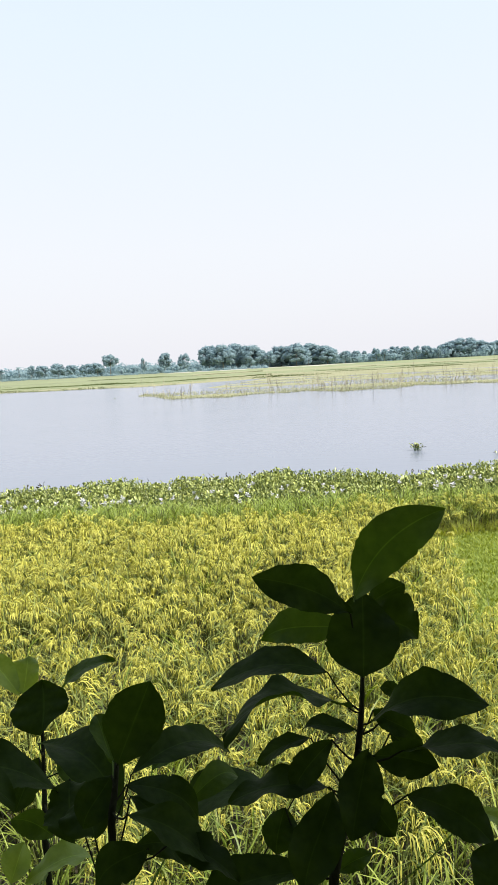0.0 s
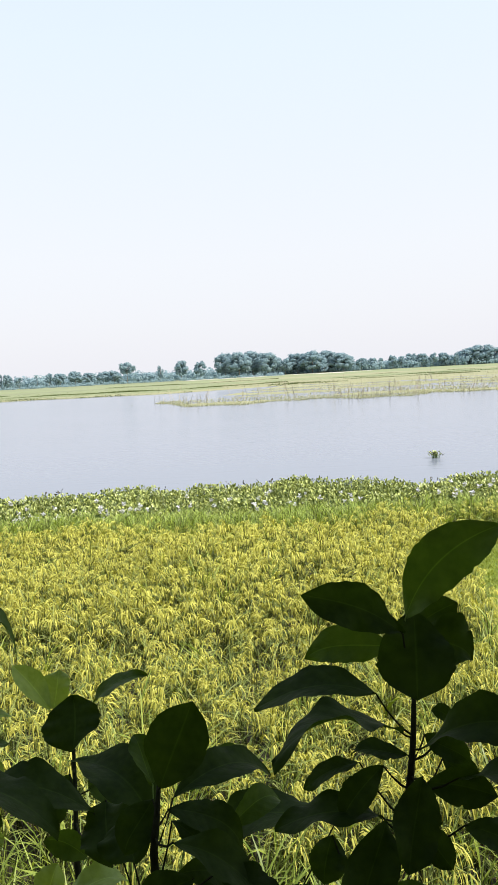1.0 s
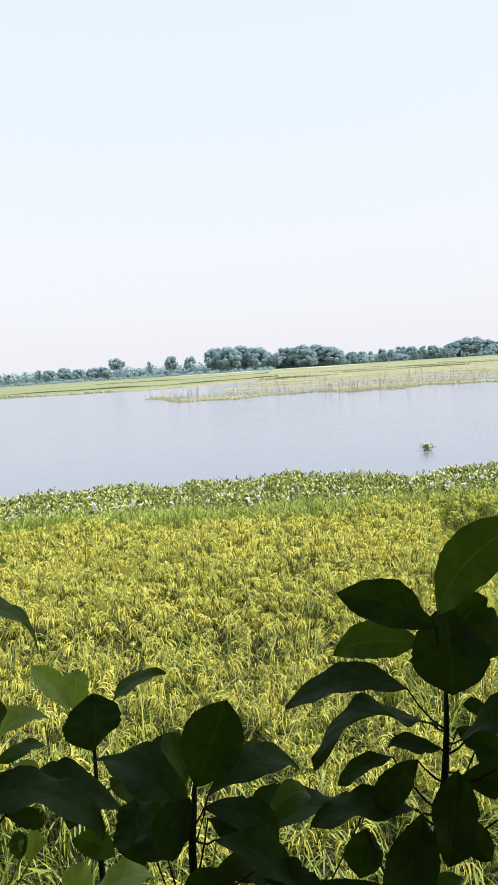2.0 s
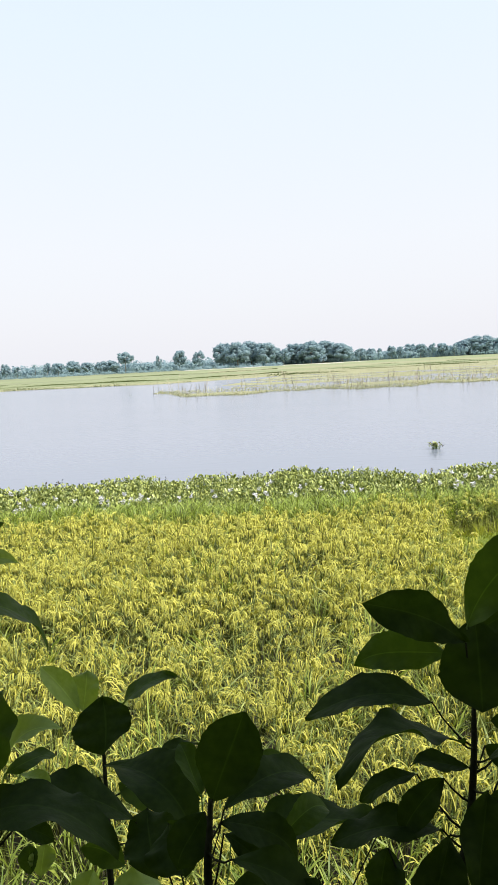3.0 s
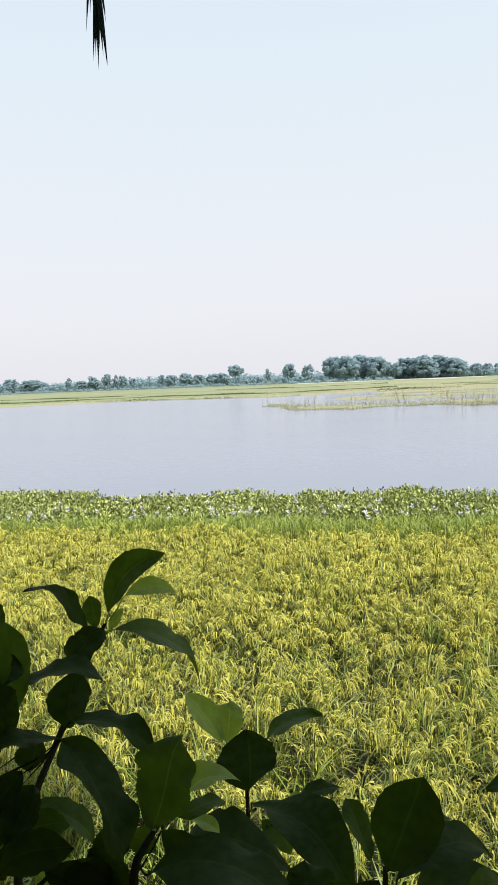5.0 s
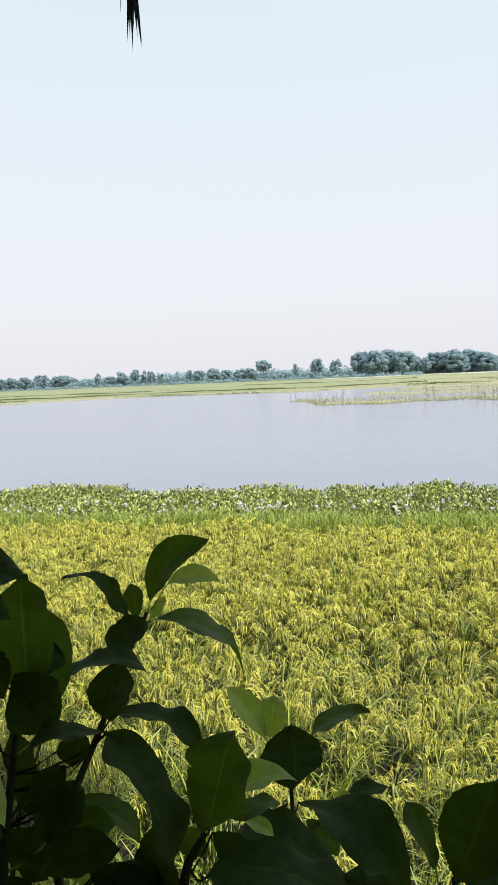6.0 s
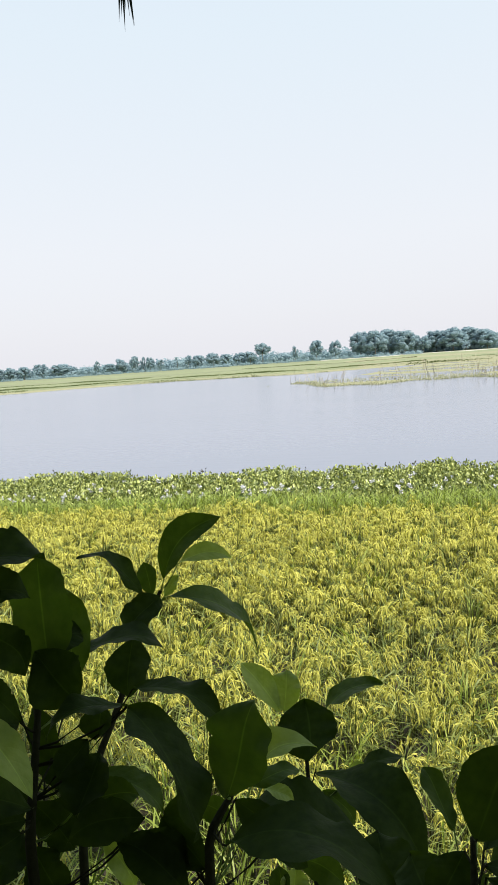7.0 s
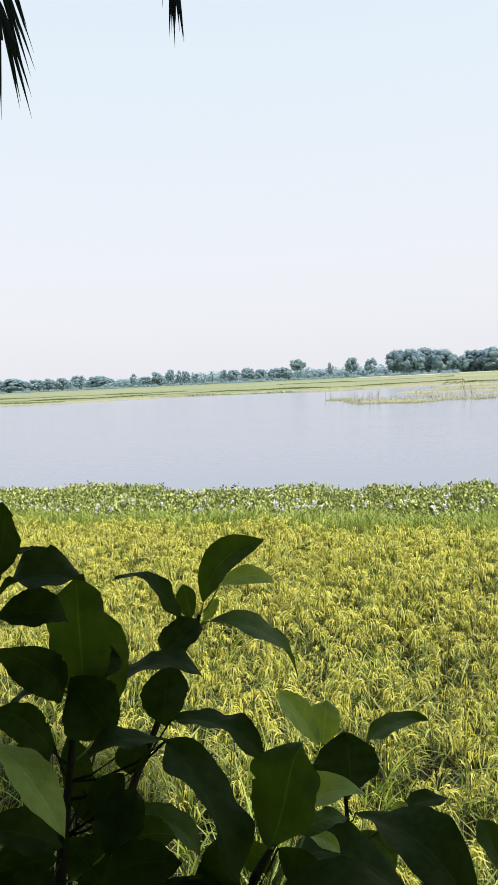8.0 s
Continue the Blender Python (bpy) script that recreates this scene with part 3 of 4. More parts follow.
for x, y, tall, lean in ((-16.1, 96.0, 0.8, 6), (-15.7, 99.0, 1.25, -4), (31.5, 88.0, 2.1, 1), (24.5, 96.0, 1.5, -18), (8.2, 92.0, 1.5, 14), (14.0, 89.0, 1.2, -24), (18.5, 90.0, 1.3, 20)):
    ob = new("bamboo_stake", stake_mesh(abs(lean) < 8, int(50 + x)))
    ob.matrix_world = pose(x, y, -0.1, 0, lean, 0) @ Matrix.Diagonal((1, 1, tall, 1))
    tagged(ob, "tall thin fish-trap stake standing in open shallow water", "stake", "stakes of a fish trap")


# ---- tree line ----
def crown_mesh(kind, seed):
    """A crown one unit wide and one tall, of many small leaf clumps on uneven lobes."""
    r = np.random.default_rng(seed)
    low, high, lobes, per = {"broad": (0.14, 0.97, 84, 34), "round": (0.18, 0.97, 52, 32), "umbrella": (0.46, 0.98, 40, 34), "slim": (0.2, 0.97, 30, 30)}[kind]
    s = Sheaf()
    for i in range(lobes):
        f = r.uniform(0, 1)
        z = low + (high - low) * (0.12 + 0.74 * f)
        girth = math.sin(math.pi * (0.16 + 0.74 * f)) ** 0.6
        a, d = r.uniform(0, 6.283), 0.36 * math.sqrt(r.uniform(0.05, 1)) * girth
        c = np.array([d * math.cos(a), d * math.sin(a), z])
        rad = r.uniform(0.05, 0.13)
        rz = rad * 1.05
        ang, lat = np.meshgrid(np.linspace(0, 6.283, 8), np.linspace(-1.5, 1.5, 6))
        ball = np.stack([np.cos(ang) * np.cos(lat), np.sin(ang) * np.cos(lat), np.sin(lat)], -1) * (1 + 0.12 * np.sin(5 * lat + 3 * np.cos(ang) + i))[..., None]
        s.grid(c + ball * np.array([rad, rad, rz]) * 0.74, 0)
        for j in range(per):
            w = unit(r.normal(0, 1, 3))
            at = c + w * np.array([rad, rad, rz]) * r.uniform(0.8, 1.18)
            u = unit(np.cross(w + r.normal(0, 0.3, 3), (0.3, 0.2, 1)))
            v = unit(np.cross(w, u))
            k = r.uniform(0.016, 0.034)
            rows = [[at - u * k - v * k * 0.5, at + u * k * 0.3 - v * k], [at - u * k * 0.5 + v * k, at + u * k + v * k * 0.6]]
            s.grid(np.array(rows), 0)
    v, q, m = s.done()
    return mesh_of("crown", v, q, [M_CROWN_HAZED], m, True)


def trunk_mesh(seed):
    r = random.Random(seed)
    bm = tube([(0, 0, -0.03), (0.01, 0, 0.2), (0.02, 0.01, 0.45), (0.0, 0.01, 0.75)], [0.05, 0.035, 0.026, 0.01], 7)
    for i in range(4):
        a = r.uniform(0, 6.28)
        add_tube(bm, [(0.015, 0, 0.3 + 0.08 * i), (0.13 * math.cos(a), 0.13 * math.sin(a), 0.48 + 0.09 * i), (0.24 * math.cos(a), 0.24 * math.sin(a), 0.58 + 0.09 * i)], [0.016, 0.010, 0.004], 5)
    me = bpy.data.meshes.new("trunk")
    bm.to_mesh(me)
    bm.free()
    me.materials.append(M_FARBARK)
    return me


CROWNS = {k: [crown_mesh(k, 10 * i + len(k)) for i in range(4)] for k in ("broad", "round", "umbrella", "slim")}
TRUNKS = [trunk_mesh(i) for i in range(3)]
SAYS = {"broad": "large dense green tree in the far grove", "round": "round green tree in the far tree line", "umbrella": "lone flat-topped tree above the far tree line", "slim": "slim upright green tree in the far tree line", "palm": "small far palm above the tree line"}
tree_count = 0


def far_tree(kind, x, y, height, width):
    global tree_count
    tree_count += 1
    r = random.Random(tree_count)
    ob = thing("palm_tree" if kind == "palm" else "tree", (x, y, float(ground_height(np.array(x), np.array(y)))), SAYS[kind], "palm tree" if kind == "palm" else "tree", "far tree line")
    if kind == "palm":
        part("trunk", tube([(0, 0, -0.3), (0.2, 0, height * 0.5), (0.1, 0, height * 0.85)], [0.22, 0.16, 0.13], 6), M_BARK, ob)
        for i in range(12):
            a = 0.52 * i
            s = Sheaf()
            f = np.linspace(0, 1, 6)[:, None]
            o = np.array([math.cos(a), math.sin(a), 0])
            line = np.array([0.1, 0, height * 0.85]) + o * 2.2 * f + np.array([0, 0, 1.0]) * (1.6 * f - (1.9 + (i % 3)) * f * f)
            s.ribbon(line, [0.1, 0.5, 0.6, 0.55, 0.4, 0.05], (-o[1], o[0], 0.3), 0)
            v, q, m = s.done()
            part("frond", mesh_of("frond", v, q, [M_CROWN_HAZED], m), None, ob)
        return
    turn = r.uniform(0, 6.28)
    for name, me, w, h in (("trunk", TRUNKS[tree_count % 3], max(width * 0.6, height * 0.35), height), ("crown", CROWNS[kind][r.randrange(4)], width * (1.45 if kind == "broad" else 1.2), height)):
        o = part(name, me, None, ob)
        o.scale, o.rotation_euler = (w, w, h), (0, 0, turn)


far_tree('umbrella', -82, 400, 12.5, 10.8)
far_tree('slim', -63, 405, 10.2, 4.4)
far_tree('round', -51, 410, 12.6, 9.2)
far_tree('round', -40, 415, 11.4, 8.3)
far_tree('broad', -25, 420, 16.0, 13.2)
far_tree('broad', -16, 410, 15.9, 13.6)
far_tree('broad', -8, 425, 16.5, 14.0)
far_tree('broad', 1, 415, 15.1, 13.0)
far_tree('round', 7, 430, 12.4, 9.2)
far_tree('round', 12, 420, 10.4, 9.0)
far_tree('broad', 20, 430, 13.9, 14.2)
far_tree('broad', 29, 420, 14.6, 14.6)
far_tree('broad', 40, 430, 14.3, 15.7)
far_tree('broad', 48, 420, 12.2, 12.6)
far_tree('round', 34, 395, 4.9, 5.2)
far_tree('round', 59, 420, 8.1, 7.7)
far_tree('round', 67, 430, 8.3, 7.2)
far_tree('slim', 71, 420, 7.7, 4.2)
far_tree('round', 80, 430, 8.7, 6.5)
far_tree('slim', 85, 430, 8.0, 4.7)
far_tree('round', 94, 440, 9.7, 9.7)
far_tree('round', 98, 430, 9.1, 8.0)
far_tree('slim', 105, 430, 9.5, 6.6)
far_tree('round', 113, 435, 8.9, 8.9)
far_tree('slim', 119, 430, 8.5, 5.5)
far_tree('broad', 130, 440, 11.4, 13.6)
far_tree('broad', 137, 435, 12.8, 15.1)
far_tree('round', 148, 440, 10.7, 11.5)
far_tree('round', 154, 440, 9.6, 10.8)
far_tree('broad', 165, 445, 10.6, 15.7)
far_tree('palm', -136, 400, 8.7, 3.5)
far_tree('slim', -135, 420, 9.1, 5.8)
far_tree('round', -128, 420, 8.7, 9.4)
far_tree('round', -117, 415, 9.3, 10.7)
far_tree('round', -110, 420, 8.2, 8.6)
far_tree('round', -102, 425, 8.3, 9.4)
far_tree('round', -94, 420, 8.5, 8.5)
far_tree('slim', -154, 420, 7.8, 5.9)
far_tree('round', -163, 425, 9.8, 6.8)
far_tree('slim', -170, 430, 10.7, 4.6)
far_tree('round', -172, 420, 11.2, 6.7)
far_tree('round', -184, 425, 9.9, 9.2)
far_tree('round', -190, 420, 7.2, 9.1)
far_tree('slim', -194, 410, 9.7, 5.2)
far_tree('round', -222, 430, 7.2, 8.8)
far_tree('broad', -228, 425, 9.6, 13.5)
far_tree('round', -246, 430, 10.6, 12.3)
far_tree('round', -259, 430, 9.5, 9.9)
far_tree('round', -269, 430, 9.6, 11.7)
far_tree('round', -281, 430, 9.8, 12.7)
far_tree('broad', -297, 430, 10.8, 17.3)
far_tree('round', -315, 430, 10.6, 15.0)


def undergrowth():
    r = np.random.default_rng(41)
    s = []
    for k in range(8):
        b2 = Sheaf()
        for j in range(80):
            w = unit(r.normal(0, 1, 3) + np.array([0, 0, 0.5]))
            at = np.array([w[0], w[1], max(0.05, 0.5 + w[2] * 0.6)]) * r.uniform(0.6, 1.05)
            u = unit(np.cross(w + r.normal(0, 0.5, 3), (0.3, 0.2, 1)))
            v = unit(np.cross(w, u))
            q = r.uniform(0.08, 0.18)
            b2.grid(np.array([[at - u * q, at - v * q], [at + v * q, at + u * q]]), 0)
        s.append(b2.done())
    x = np.concatenate([r.uniform(-380, 270, 1000), r.uniform(-340, 10, 420)])
    y = np.concatenate([r.normal(445, 9, 1000), r.normal(386, 4, 420)])
    P = np.stack([x, y, ground_height(x, y) - 0.1], -1)
    size = np.where(np.arange(len(x)) < 1000, r.uniform(3.0, 6.8, len(x)), r.uniform(0.9, 2.0, len(x)))
    me = scatter("undergrowth", s, P, r.uniform(0, 6.283, len(P)), size, r.integers(0, 8, len(P)), [M_CROWN_HAZED], size * r.uniform(0.7, 1.2, len(P)))
    tagged(new("undergrowth", me), "bushes and young trees filling the far tree line", "bushes", kind="stuff")


undergrowth()


# ---- shade trees on the embankment behind the path, unseen and added to block sun and sky ----
def shade_tree(place, lobes, count, seed):
    r = np.random.default_rng(seed)
    ob = thing("shade_tree", place, "unseen leafy tree added to shade the embankment path", "tree", "shade trees")
    part("trunk", tube([(0, 0, -0.3), (0.1, 0, 1.6), (0.05, 0.1, 3.4), (0.2, 0.1, 5.5)], [0.36, 0.27, 0.22, 0.12], 12), M_BARK, ob)
    for i in range(5):
        a = 1.25 * i + seed
        part("limb", tube([(0.08, 0.05, 2.6 + 0.4 * i), (1.3 * math.cos(a), 1.3 * math.sin(a), 4.0 + 0.4 * i), (2.6 * math.cos(a), 2.6 * math.sin(a), 4.8 + 0.5 * i)], [0.12, 0.08, 0.03], 8), M_BARK, ob)
    s = Sheaf()
    for i in range(count):
        w = unit(r.normal(0, 1, 3))
        c, size = lobes[(0, 1, 0, 1, 0, 0, 1, 0, 1, 2 % len(lobes))[i % 10]]
        at = np.array(c) + w * np.array(size) * r.uniform(0.3, 1.0) ** 0.5
        u = unit(r.normal(0, 1, 3))
        v = unit(np.cross(u, r.normal(0, 1, 3)))
        k = r.uniform(0.17, 0.32)
        s.grid(np.array([[at - u * k * 0.3 - v * k, at + u * k * 0.3 - v * k], [at - u * k * 0.5, at + u * k * 0.5], [at - u * k * 0.05 + v * k, at + u * k * 0.05 + v * k]]), 0)
    v, q, m = s.done()
    part("crown", mesh_of("crown", v, q, [M_SHADE], m), None, ob)


shade_tree((-5.0, -3.6, 2.35), (((0.9, 1.0, 6.6), (5.0, 3.2, 2.0)), ((0, -1.6, 3.6), (5.0, 2.2, 3.4))), 12000, 3)
# the third lobe reaches forward only to shade the near rice on the left
shade_tree((3.4, -3.8, 2.35), (((0.2, 1.2, 6.7), (5.2, 3.2, 2.2)), ((0, -1.6, 3.6), (5.2, 2.2, 3.4)), ((-2.5, 5.0, 6.5), (2.0, 1.3, 0.7))), 13500, 5)


# ---- palm beside the path ----
def bezier(p, n2):
    p = [Vector(a) for a in p]
    out = []
    for i in range(n2):
        f = i / (n2 - 1)
        out.append((1 - f) ** 3 * p[0] + 3 * f * (1 - f) ** 2 * p[1] + 3 * f * f * (1 - f) * p[2] + f ** 3 * p[3])
    return out


def leaflet_mesh(start, way, length, wide, sag):
    """A folded strip that tapers to a long point."""
    side = way.cross(Vector((0.2, -0.9, 0.35))).normalized()
    fold = way.cross(side).normalized()
    rows = []
    for f, w in ((0, 0.35), (0.12, 0.9), (0.4, 1.0), (0.7, 0.6), (0.88, 0.22), (1.0, 0.03)):
        c = start + way * length * f + Vector((0, 0, -sag * f * f))
        rows.append([tuple(c - side * wide * w / 2 + fold * wide * 0.22 * w), tuple(c), tuple(c + side * wide * w / 2 + fold * wide * 0.22 * w)])
    s = Sheaf()
    s.grid(np.array(rows), 0)
    v, q, m = s.done()
    return mesh_of("leaflet", v, q, [M_PALM], m)


def palm_frond(palm, points, seed, pairs=26, length=0.55, splay=1.0):
    r = random.Random(seed)
    line = bezier(points, 40)
    inv = palm.matrix_world.inverted()
    bm = tube([inv @ a for a in line], [0.028 - 0.024 * i / 39 for i in range(40)], 6)
    frond = part("frond", bm, M_PALM, palm)
    for k in range(pairs):
        f = 0.18 + 0.82 * (k / (pairs - 1)) ** 0.45
        i = min(38, int(f * 39))
        way = (line[i + 1] - line[i]).normalized()
        flat = way.cross(Vector((0.25, 1.0, 0.1))).normalized()
        for sgn in (-1, 1):
            d = (way * (0.7 + 1.5 * f) + flat * sgn * splay * r.uniform(0.5, 1.0) * (1.15 - 0.75 * f) + Vector((0, 0, -0.5)) + Vector((r.gauss(0, 0.1), r.gauss(0, 0.1), 0))).normalized()
            ln = length * (0.75 + 0.5 * math.sin(math.pi * f)) * (1.0 if f < 0.8 else 1.0 - 1.6 * (f - 0.8)) * r.uniform(0.85, 1.1)
            me = leaflet_mesh(inv @ line[i], d, ln, 0.016, 0.05)
            part("leaflet", me, None, frond)


palm = thing("palm_tree", (-4.2, 0.5, 2.35), "palm with long drooping dark fronds beside the path", "palm tree")
part("trunk", tube([(0, 0, -0.3), (0.1, 0.05, 1.5), (0.25, 0.1, 3.4), (0.45, 0.15, 5.5)], [0.2, 0.16, 0.14, 0.13], 14), M_BARK, palm)
HEART = (-3.75, 0.65, 7.9)
palm_frond(palm, (HEART, (-2.4, 1.9, 9.3), (-1.21, 2.5, 7.62), (-1.212, 2.535, 5.50)), 1, 60, 0.46, 0.9)
palm_frond(palm, (HEART, (-3.0, 1.8, 9.0), (-1.83, 2.28, 7.3), (-1.82, 2.32, 5.36)), 2, 60, 0.70, 2.3)
for a in range(7):
    b2 = radians(95 + 38 * a)
    o = Vector((math.cos(b2), math.sin(b2), 0))
    palm_frond(palm, (HEART, Vector(HEART) + o * 1.3 + Vector((0, 0, 1.3)), Vector(HEART) + o * 2.6 + Vector((0, 0, 0.8)), Vector(HEART) + o * 3.0 + Vector((0, 0, -1.2 - 0.2 * (a % 3)))), 10 + a, 16)


# ---- shrubs on the slope ----
STEMS = {}
LEAF_MATS = (M_LEAF, M_LEAF_LIT, M_LEAF_YOUNG_LIT)
leaf_count = 0


def shrub(*points):
    """A shrub whose main stem runs down through the points to the slope."""
    pts = [Vector(a) for a in points]
    foot = Vector((pts[-1].x - 0.04, pts[-1].y + 0.12, 0))
    foot.z = float(ground_height(np.array(foot.x), np.array(foot.y))) - 0.02
    ob = thing("shrub", foot, "broad-leaved shrub with dark glossy leaves in shade", "shrub", "shrubs along the slope")
    mid = pts[-1].lerp(foot, 0.5) + Vector((0.02, -0.02, 0))
    line = [foot, mid] + pts[::-1]
    smooth = []
    for a, b2 in zip(line, line[1:]):
        smooth += [a.lerp(b2, k / 4) for k in range(4)]
    smooth.append(line[-1])
    for turn in range(2):
        smooth = [smooth[0]] + [(smooth[i - 1] + 2 * smooth[i] + smooth[i + 1]) / 4 for i in range(1, len(smooth) - 1)] + [smooth[-1]]
    m = len(smooth)
    part("stem", tube([a - foot for a in smooth], [0.0085 - 0.0055 * i / (m - 1) for i in range(m)], 8), M_TWIG, ob)
    STEMS[ob] = smooth
    return ob


def shrub_leaf(bush, base, tip, lift, width, tilt, tone, bow=(0, 0, 0)):
    """One leaf from base to tip, arched upward by lift and curved by bow; tilt turns its face from the camera's side to
    the sky. Base, tip and width are set to fit the camera's view.
    """
    global leaf_count
    leaf_count += 1
    r = random.Random(leaf_count)
    base, tip, bow = Vector(base), Vector(tip), Vector(bow)
    axis = (tip - base).normalized()
    face = Vector((0, -1, 0.66))
    face = (face - axis * face.dot(axis)).normalized()
    up = axis.cross(face)
    if up.z < 0:
        up = -up
    t = radians(tilt)
    normal = face * math.cos(t) + up * math.sin(t)
    side = axis.cross(normal).normalized()
    rise = Vector((0, 0, 1)) - axis * axis.z
    rise = rise.normalized() if rise.length > 0.2 else side
    length = (tip - base).length
    fold, ripple, phase = r.uniform(0.12, 0.40), r.uniform(0.05, 0.17), r.uniform(0, 6)
    hook = r.uniform(-0.03, 0.10) * length
    twist, lop, widest = r.uniform(-0.7, 0.7), r.uniform(-0.1, 0.1), r.uniform(0.46, 0.58)
    teeth = [[1 + r.gauss(0, 0.021) for k in range(29)] for side2 in range(2)]
    nibble = [(r.uniform(0.25, 0.85), r.uniform(0.02, 0.05), r.uniform(0.05, 0.2), r.randrange(2)) for k in range(r.randrange(3))]
    slow, quick = r.uniform(7, 11), r.uniform(17, 24)

    def surface(s, c):
        mid = base.lerp(tip, s) + bow * 4 * s * (1 - s) + rise * (lift * 4 * s * (1 - s) + hook * 9 * s ** 3 * (1 - s))
        if s < widest:
            wide = math.sin(math.pi / 2 * s / widest) ** 0.8
        else:
            u = (s - widest) / (1 - widest)
            wide = (1 - u ** 2.3) ** 0.85 * (1 - 0.22 * max(0, u - 0.7) / 0.3) + 0.015 * (1 - u)
        k = twist * (s - 0.4)
        sd = side * math.cos(k) + normal * math.sin(k)
        nm = normal * math.cos(k) - side * math.sin(k)
        rim = int(c > 0)
        edge = teeth[rim][round(s * 28)] - sum(d * max(0, 1 - abs(s - at) / w) for at, w, d, e2 in nibble if e2 == rim)
        wide *= width * 0.5 * (1 + (edge - 1) * c * c)
        wave = ripple * width * c * c * (0.7 * math.sin(slow * s + phase + 2 * rim) + 0.3 * math.sin(quick * s + 2 * phase + rim))
        return mid + sd * wide * (c + lop * (1 - c * c)) + nm * (fold * abs(c) * wide + wave)

    bm = bmesh.new()
    rows, cols = 28, 8
    v = [[bm.verts.new(surface(i / rows, -1 + 2 * j / cols)) for j in range(cols + 1)] for i in range(rows + 1)]
    for i in range(rows):
        for j in range(cols):
            f = bm.faces.new((v[i][j], v[i][j + 1], v[i + 1][j + 1], v[i + 1][j]))
            f.smooth = True
    uv = bm.loops.layers.uv.new("blade")
    at = {v[i][j]: (i / rows, j / cols) for i in range(rows + 1) for j in range(cols + 1)}
    for f in bm.faces:
        for k in f.loops:
            k[uv].uv = at[k.vert]
    stem = STEMS[bush]
    near = min(stem, key=lambda a: (a - base).length + (1.0 if base.z - a.z < 0.4 * math.hypot(a.x - base.x, a.y - base.y) - 0.004 else 0))
    gap = (near - base).length
    low, elbow = near.lerp(base, 0.3) + Vector((0, 0, -0.10 * gap)), near.lerp(base, 0.7) + Vector((0, 0, -0.09 * gap))
    bmesh.ops.translate(bm, verts=bm.verts, vec=-bush.location)
    words = ("", "mid-green leaf with backlight put into its colour", "young green leaf paled by sunlight put into its colour")[tone]
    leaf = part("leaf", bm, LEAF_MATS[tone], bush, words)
    stalk = [a - bush.location for a in (near, low, elbow, base, surface(0.03, 0))]
    part("petiole", tube(stalk, [0.0014 + 0.0018 * gap, 0.0015, 0.0013, 0.0012, 0.0006], 6), M_RIB if tone else M_TWIG, leaf)


shrub_a = shrub((0.138, 0.763, 3.618), (0.132, 0.742, 3.575), (0.119, 0.711, 3.519), (0.097, 0.676, 3.463), (0.067, 0.629, 3.399))
shrub_leaf(shrub_a, (0.128, 0.756, 3.728), (0.255, 0.746, 3.853), 0.010, 0.072, 0, 1, (-0.010, 0, 0.008))
shrub_leaf(shrub_a, (0.120, 0.732, 3.718), (-0.009, 0.708, 3.784), 0.011, 0.058, 0, 0)
shrub_leaf(shrub_a, (0.127, 0.846, 3.653), (-0.002, 0.883, 3.622), 0.011, 0.056, 0, 1)
shrub_leaf(shrub_a, (0.142, 0.768, 3.736), (0.129, 0.698, 3.644), 0.000, 0.097, 0, 0)
shrub_leaf(shrub_a, (0.149, 0.774, 3.698), (0.214, 0.750, 3.670), 0.007, 0.074, 0, 0)
shrub_leaf(shrub_a, (0.153, 0.797, 3.704), (0.208, 0.797, 3.733), 0.003, 0.042, 0, 0)
shrub_leaf(shrub_a, (0.092, 0.796, 3.607), (-0.081, 0.816, 3.580), 0.025, 0.073, 48, 0)
shrub_leaf(shrub_a, (0.116, 0.727, 3.585), (-0.055, 0.645, 3.597), 0.034, 0.074, 62, 0)
shrub_leaf(shrub_a, (0.122, 0.731, 3.553), (0.048, 0.737, 3.553), 0.003, 0.032, 38, 0)
shrub_leaf(shrub_a, (0.061, 0.758, 3.529), (-0.016, 0.751, 3.497), 0.007, 0.036, 50, 0)
shrub_leaf(shrub_a, (0.088, 0.728, 3.542), (0.029, 0.704, 3.479), 0.005, 0.041, 19, 0)
shrub_leaf(shrub_a, (0.139, 0.716, 3.572), (0.285, 0.669, 3.613), 0.024, 0.070, 40, 0)
shrub_leaf(shrub_a, (0.193, 0.768, 3.579), (0.164, 0.778, 3.588), 0.003, 0.023, 0, 0)
shrub_leaf(shrub_a, (0.176, 0.693, 3.543), (0.299, 0.642, 3.556), 0.007, 0.062, 58, 0)
shrub_leaf(shrub_a, (0.141, 0.712, 3.526), (0.220, 0.674, 3.529), 0.003, 0.047, 0, 0)
shrub_leaf(shrub_a, (0.176, 0.665, 3.500), (0.264, 0.597, 3.474), 0.014, 0.059, 23, 0)
shrub_leaf(shrub_a, (0.130, 0.683, 3.553), (0.096, 0.613, 3.479), 0.000, 0.058, 0, 0)
shrub_leaf(shrub_a, (0.081, 0.706, 3.487), (-0.058, 0.716, 3.465), 0.015, 0.063, 55, 0)
shrub_leaf(shrub_a, (0.020, 0.754, 3.428), (0.004, 0.720, 3.382), 0.000, 0.051, 0, 0)
shrub_leaf(shrub_a, (0.083, 0.679, 3.501), (0.035, 0.599, 3.424), 0.000, 0.062, 0, 0)
shrub_leaf(shrub_a, (0.245, 0.535, 3.441), (0.260, 0.579, 3.499), 0.000, 0.066, 0, 0)
shrub_leaf(shrub_a, (0.264, 0.680, 3.464), (0.300, 0.658, 3.451), 0.003, 0.024, 36, 2)
